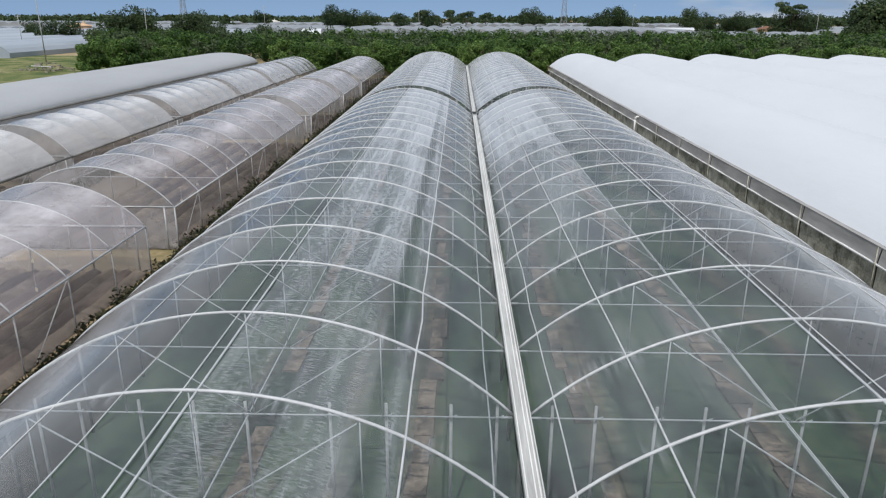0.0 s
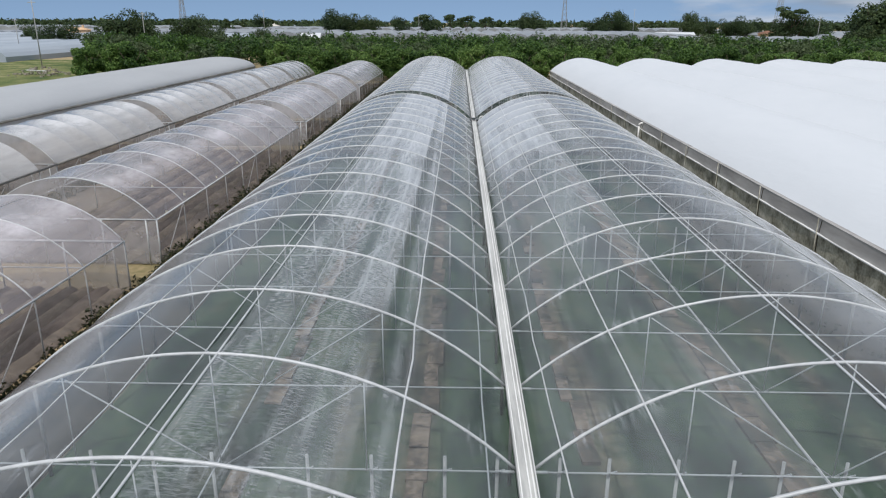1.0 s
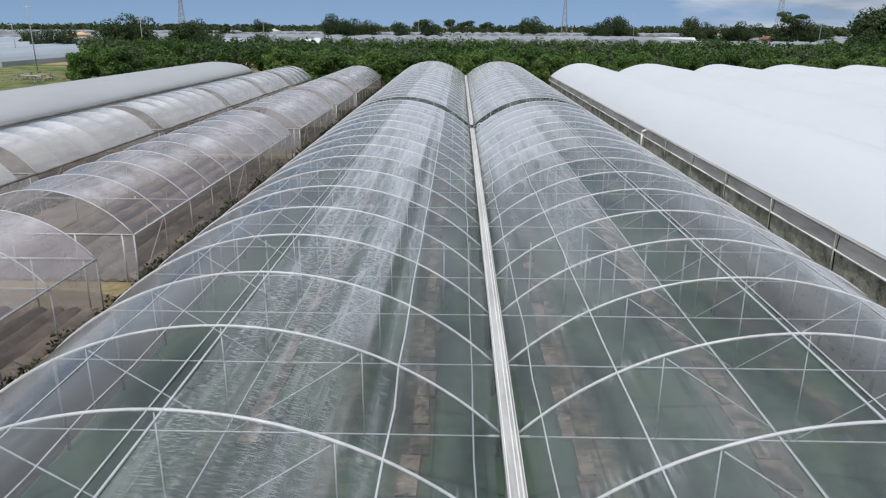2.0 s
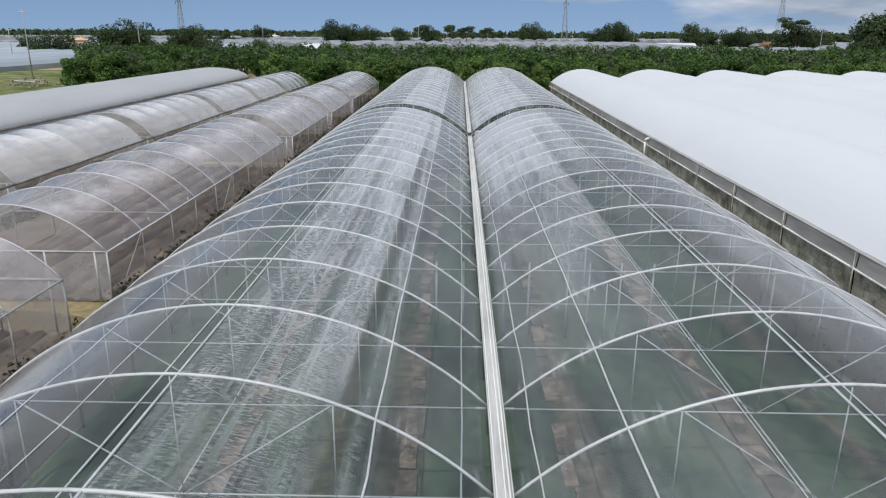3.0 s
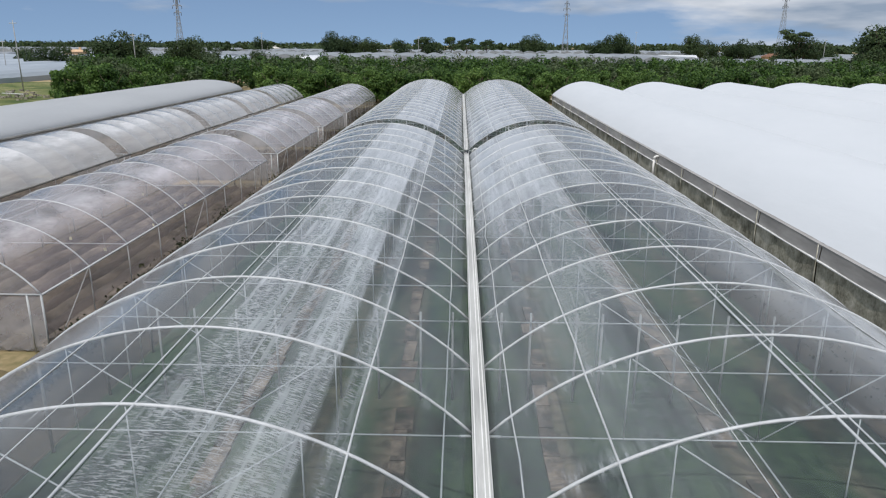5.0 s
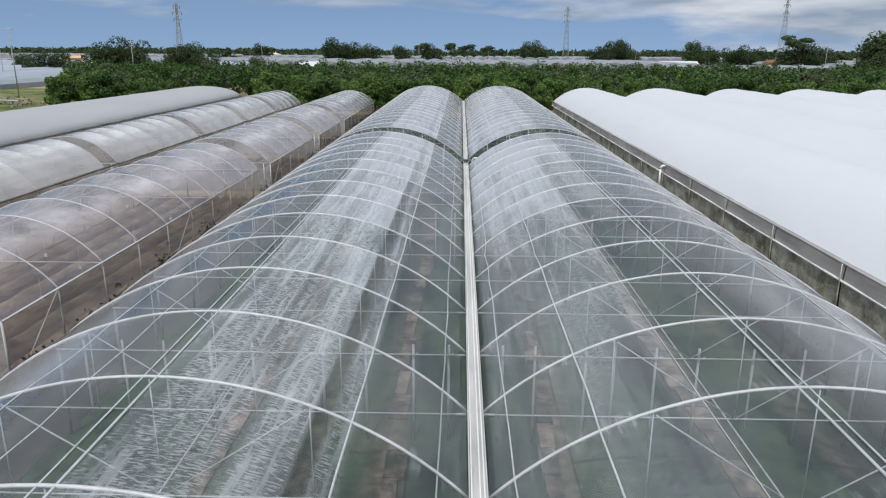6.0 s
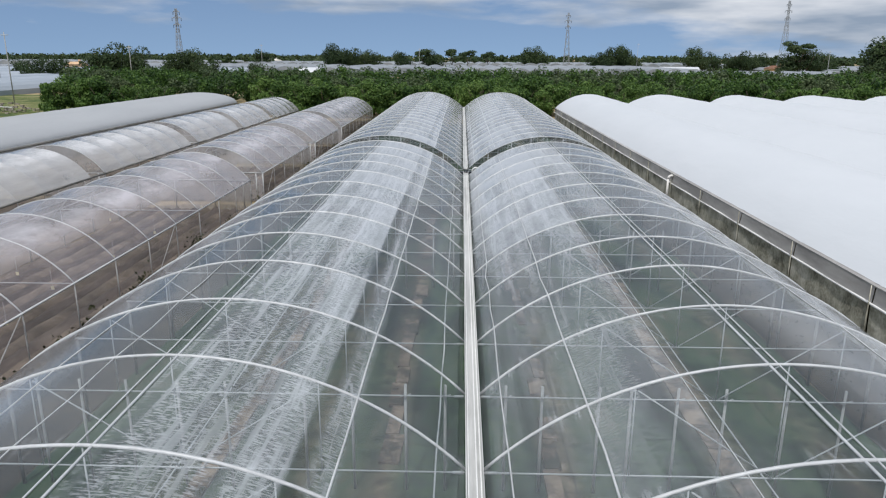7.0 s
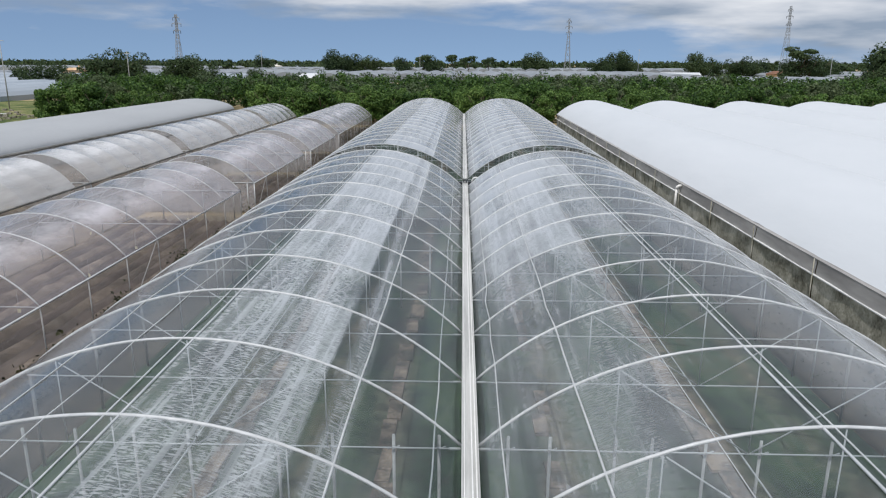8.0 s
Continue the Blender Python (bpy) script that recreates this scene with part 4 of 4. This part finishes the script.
def build_small_tunnel(x, y, length, label):
    t = thing("tunnel", (x, y, 0), label, "greenhouse", "far greenhouses")
    rows = [[(length * j / 8, yy, zz) for yy, zz in arc(4.0, 1.2, 2.3, 12)] for j in range(9)]
    part("film_roof", Shape().grid(rows).mesh("film_roof", WHITE, True), t)
    for xx in (0, length):
        part("gable_film", Shape().grid([[(xx, yy, 0) for yy, zz in arc(4.0, 1.2, 2.3, 12)], [(xx, yy, zz) for yy, zz in arc(4.0, 1.2, 2.3, 12)]]).mesh("gable_film", WHITE), t)


build_small_tunnel(107.0, 395, 21, "small bright white tunnel among grey greenhouses")
build_small_tunnel(-72.0, 318, 9, "small bright white tunnel behind the orchard")


def build_house(x, y, w, d, h, wall_mat, label, turn=0.0, roof_mat=None):
    t = thing("house", (x, y, 0), label, "house", "far houses")
    t.rotation_euler[2] = radians(turn)
    part("wall", Shape().box((-w / 2, -d / 2, 0), (w / 2, d / 2, h)).mesh("wall", wall_mat), t)
    o = 0.5
    s = Shape()
    s.v = [(-w / 2 - o, -d / 2 - o, h), (w / 2 + o, -d / 2 - o, h), (w / 2 + o, d / 2 + o, h), (-w / 2 - o, d / 2 + o, h), (-w / 4, 0, h + d * 0.22), (w / 4, 0, h + d * 0.22)]
    s.f = [(0, 1, 5, 4), (1, 2, 5), (2, 3, 4, 5), (3, 0, 4), (3, 2, 1, 0)]
    part("roof", s.mesh("roof", roof_mat or TERRACOTTA), t)
    part("chimney", Shape().box((w * 0.2, -0.4, h + 0.3), (w * 0.2 + 0.8, 0.4, h + d * 0.22 + 1.0)).mesh("chimney", wall_mat), t)
    pane = Shape().box((-0.55, -0.06, -0.7), (0.55, 0.0, 0.7)).mesh("window", GLASS_DARK)
    for z in ([1.7, 4.6] if h > 5 else [1.7]):
        for k in range(int(w / 3.2)):
            part("window", pane, t, (-w / 2 + 1.8 + 3.2 * k, -d / 2, z))


build_house(far_place(-545, 330), 330, 9, 5, 4.2, PLASTER, "orange plastered house with a low pale roof", 0.0, PLASTER)
build_house(far_place(430, 330), 330, 8, 6, 3.8, PLASTER, "plastered house with a terracotta tiled roof among trees")
build_house(far_place(-265, 620), 620, 15, 6, 4.4, PALE_PLASTER, "pale plastered farmhouse far off", 0.0, PALE_PLASTER)
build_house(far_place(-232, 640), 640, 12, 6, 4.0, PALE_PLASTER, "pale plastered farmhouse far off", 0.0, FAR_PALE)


def build_shed():
    t = thing("shed", (far_place(545, 205), 205, 0), "dark open-fronted farm shed with a flat roof", "shed")
    part("back_wall", Shape().box((-5, 3, 0), (5, 3.2, 4.2)).mesh("back_wall", DARK_SHED), t)
    for sx in (-5, 4.7):
        part("side_wall", Shape().box((sx, -3, 0), (sx + 0.3, 3, 4.2)).mesh("side_wall", DARK_SHED), t)
    part("roof", Shape().box((-6, -4, 4.2), (6, 4, 4.6)).mesh("roof", FLAP), t)


build_shed()


def build_pylon(x, y, h, label):
    t = thing("pylon", (x, y, 0), label, "pylon", "power pylons")
    w = h * 0.11
    half = lambda z: w / 2 * (1 - 0.86 * min(1, z / (h * 0.82))) + 0.12
    for sx in (-1, 1):
        for sy in (-1, 1):
            part("leg", Shape().tube([(sx * half(z), sy * half(z), z) for z in np.linspace(0, h, 12)], 0.10, 4).mesh("leg", PYLON_STEEL), t)
    zs = [h * (1 - (1 - i / 11) ** 1.25) for i in range(12)]
    for i in range(11):
        s = Shape()
        a, b = zs[i], zs[i + 1]
        for sx, sy, ux, uy in ((-1, -1, 1, -1), (1, -1, 1, 1), (1, 1, -1, 1), (-1, 1, -1, -1)):
            s.tube([(sx * half(a), sy * half(a), a), (ux * half(b), uy * half(b), b)], 0.055, 4)
            s.tube([(ux * half(a), uy * half(a), a), (sx * half(b), sy * half(b), b)], 0.055, 4)
        part("lattice", s.mesh("lattice", PYLON_STEEL), t)
    for z, l in ((h * 0.76, 1.5), (h * 0.86, 1.9), (h * 0.95, 1.3)):
        arm = part("cross_arm", Shape().tube([(-l, 0, z), (0, 0, z + 0.7), (l, 0, z)], 0.12, 4).tube([(-l, 0, z), (l, 0, z)], 0.1, 4).mesh("cross_arm", PYLON_STEEL), t)
        for sx in (-1, 1):
            part("insulator", Shape().tube([(sx * l, 0, z - 1.2), (sx * l, 0, z)], 0.12, 6).mesh("insulator", GLASS_DARK), arm)


build_pylon(-118.5, 300, 27, "grey steel lattice power pylon behind the orchard")
build_pylon(63, 440, 34, "grey steel lattice power pylon on the far plain")
build_pylon(186, 425, 40, "tall grey steel lattice power pylon on the far plain")


def build_pole(x, y, h, label):
    t = thing("utility_pole", (x, y, 0), label, "pole", "utility poles")
    part("shaft", Shape().tube([(0, 0, 0), (0, 0, h)], 0.11, 8, 0.6).mesh("shaft", STAKE, True), t)
    part("cross_arm", Shape().tube([(-0.7, 0, h - 0.5), (0.7, 0, h - 0.5)], 0.06, 6).mesh("cross_arm", STEEL_IN), t)


for b, d, h in ((-466, 165, 10.5), (-655, 165, 9.0), (-280, 300, 13.0), (-60, 330, 12.0), (240, 360, 15.0), (500, 260, 11.0), (-640, 120, 12.0)):
    build_pole(far_place(b, d), d, h, "pale concrete utility pole standing in the fields")


def build_rubble():
    rng = np.random.default_rng(6)
    s = Shape()
    for _ in range(70):
        x, y = rng.normal(-68, 2.4), rng.normal(104, 1.6)
        r = rng.uniform(0.08, 0.28)
        z = max(0, 1.5 - 0.28 * abs(x + 68)) * rng.random()
        s.box((x - r, y - r * 0.7, z), (x + r, y + r * 0.7, z + r))
    whole("rubble_heap", s, RUBBLE, "heap of pale rubble and boards on the grass", "rubble", "stuff")
    b = thing("board", (-67, 101.5, 1.0), "pale wooden board lying on the rubble heap", "board")
    b.rotation_euler = (0, radians(4), radians(20))
    part("plank", Shape().box((-1.4, -0.15, 0), (1.4, 0.15, 0.08)).mesh("plank", RAIL), b)


build_rubble()


def build_weeds():
    rng = np.random.default_rng(14)
    s = Shape()
    for x0, x1, y0, y1, count, h in ((-11.8, -10.7, -15, 92, 15000, 0.6), (-21.9, -20.6, 0, 92, 6000, 0.35), (9.5, 11.6, -10, 92, 1500, 0.3)):
        for _ in range(count):
            x, y = rng.uniform(x0, x1), rng.uniform(y0, y1)
            clump = max(0.15, noise.noise(Vector((x * 0.5, y * 0.6, 3.0))) * 1.5 + 0.5)
            p = [(x + rng.normal(0, 0.08), y + rng.normal(0, 0.1), abs(rng.normal(0, 0.5)) * h * clump + 0.05) for _ in range(3)]
            s.leaves(p, rng.normal(size=(3, 3)) + (0, 0, 0.8), rng.uniform(0.035, 0.095, 3), rng)
    whole("weeds", s, WEED, "dry and green weeds along the tunnel walls", "weeds", "stuff")


build_weeds()


def build_traps():
    rng = np.random.default_rng(17)
    card = Shape().box((-0.05, -0.004, -0.06), (0.05, 0.004, 0.06)).mesh("card", TRAP)
    cord = Shape().tube([(0, 0, 0.06), (0, 0, 0.62)], 0.005, 4).mesh("cord", STEEL_IN)
    for x, y in ((-13.2, 8.0), (-14.8, 10.5), (-13.0, 18.5), (-13.4, 21.5), (-13.1, 25.0), (-15.5, 23.0), (-13.3, 29.0), (-16.2, 31.0), (-13.1, 34.0)):
        t = thing("insect_trap", (x, y, 1.05 + 0.1 * rng.random()), "small pale yellow sticky card hung inside the tunnel", "insect trap", "sticky cards")
        t.rotation_euler[2] = rng.uniform(-0.5, 0.5)
        part("card", card, t)
        part("cord", cord, t)


build_traps()
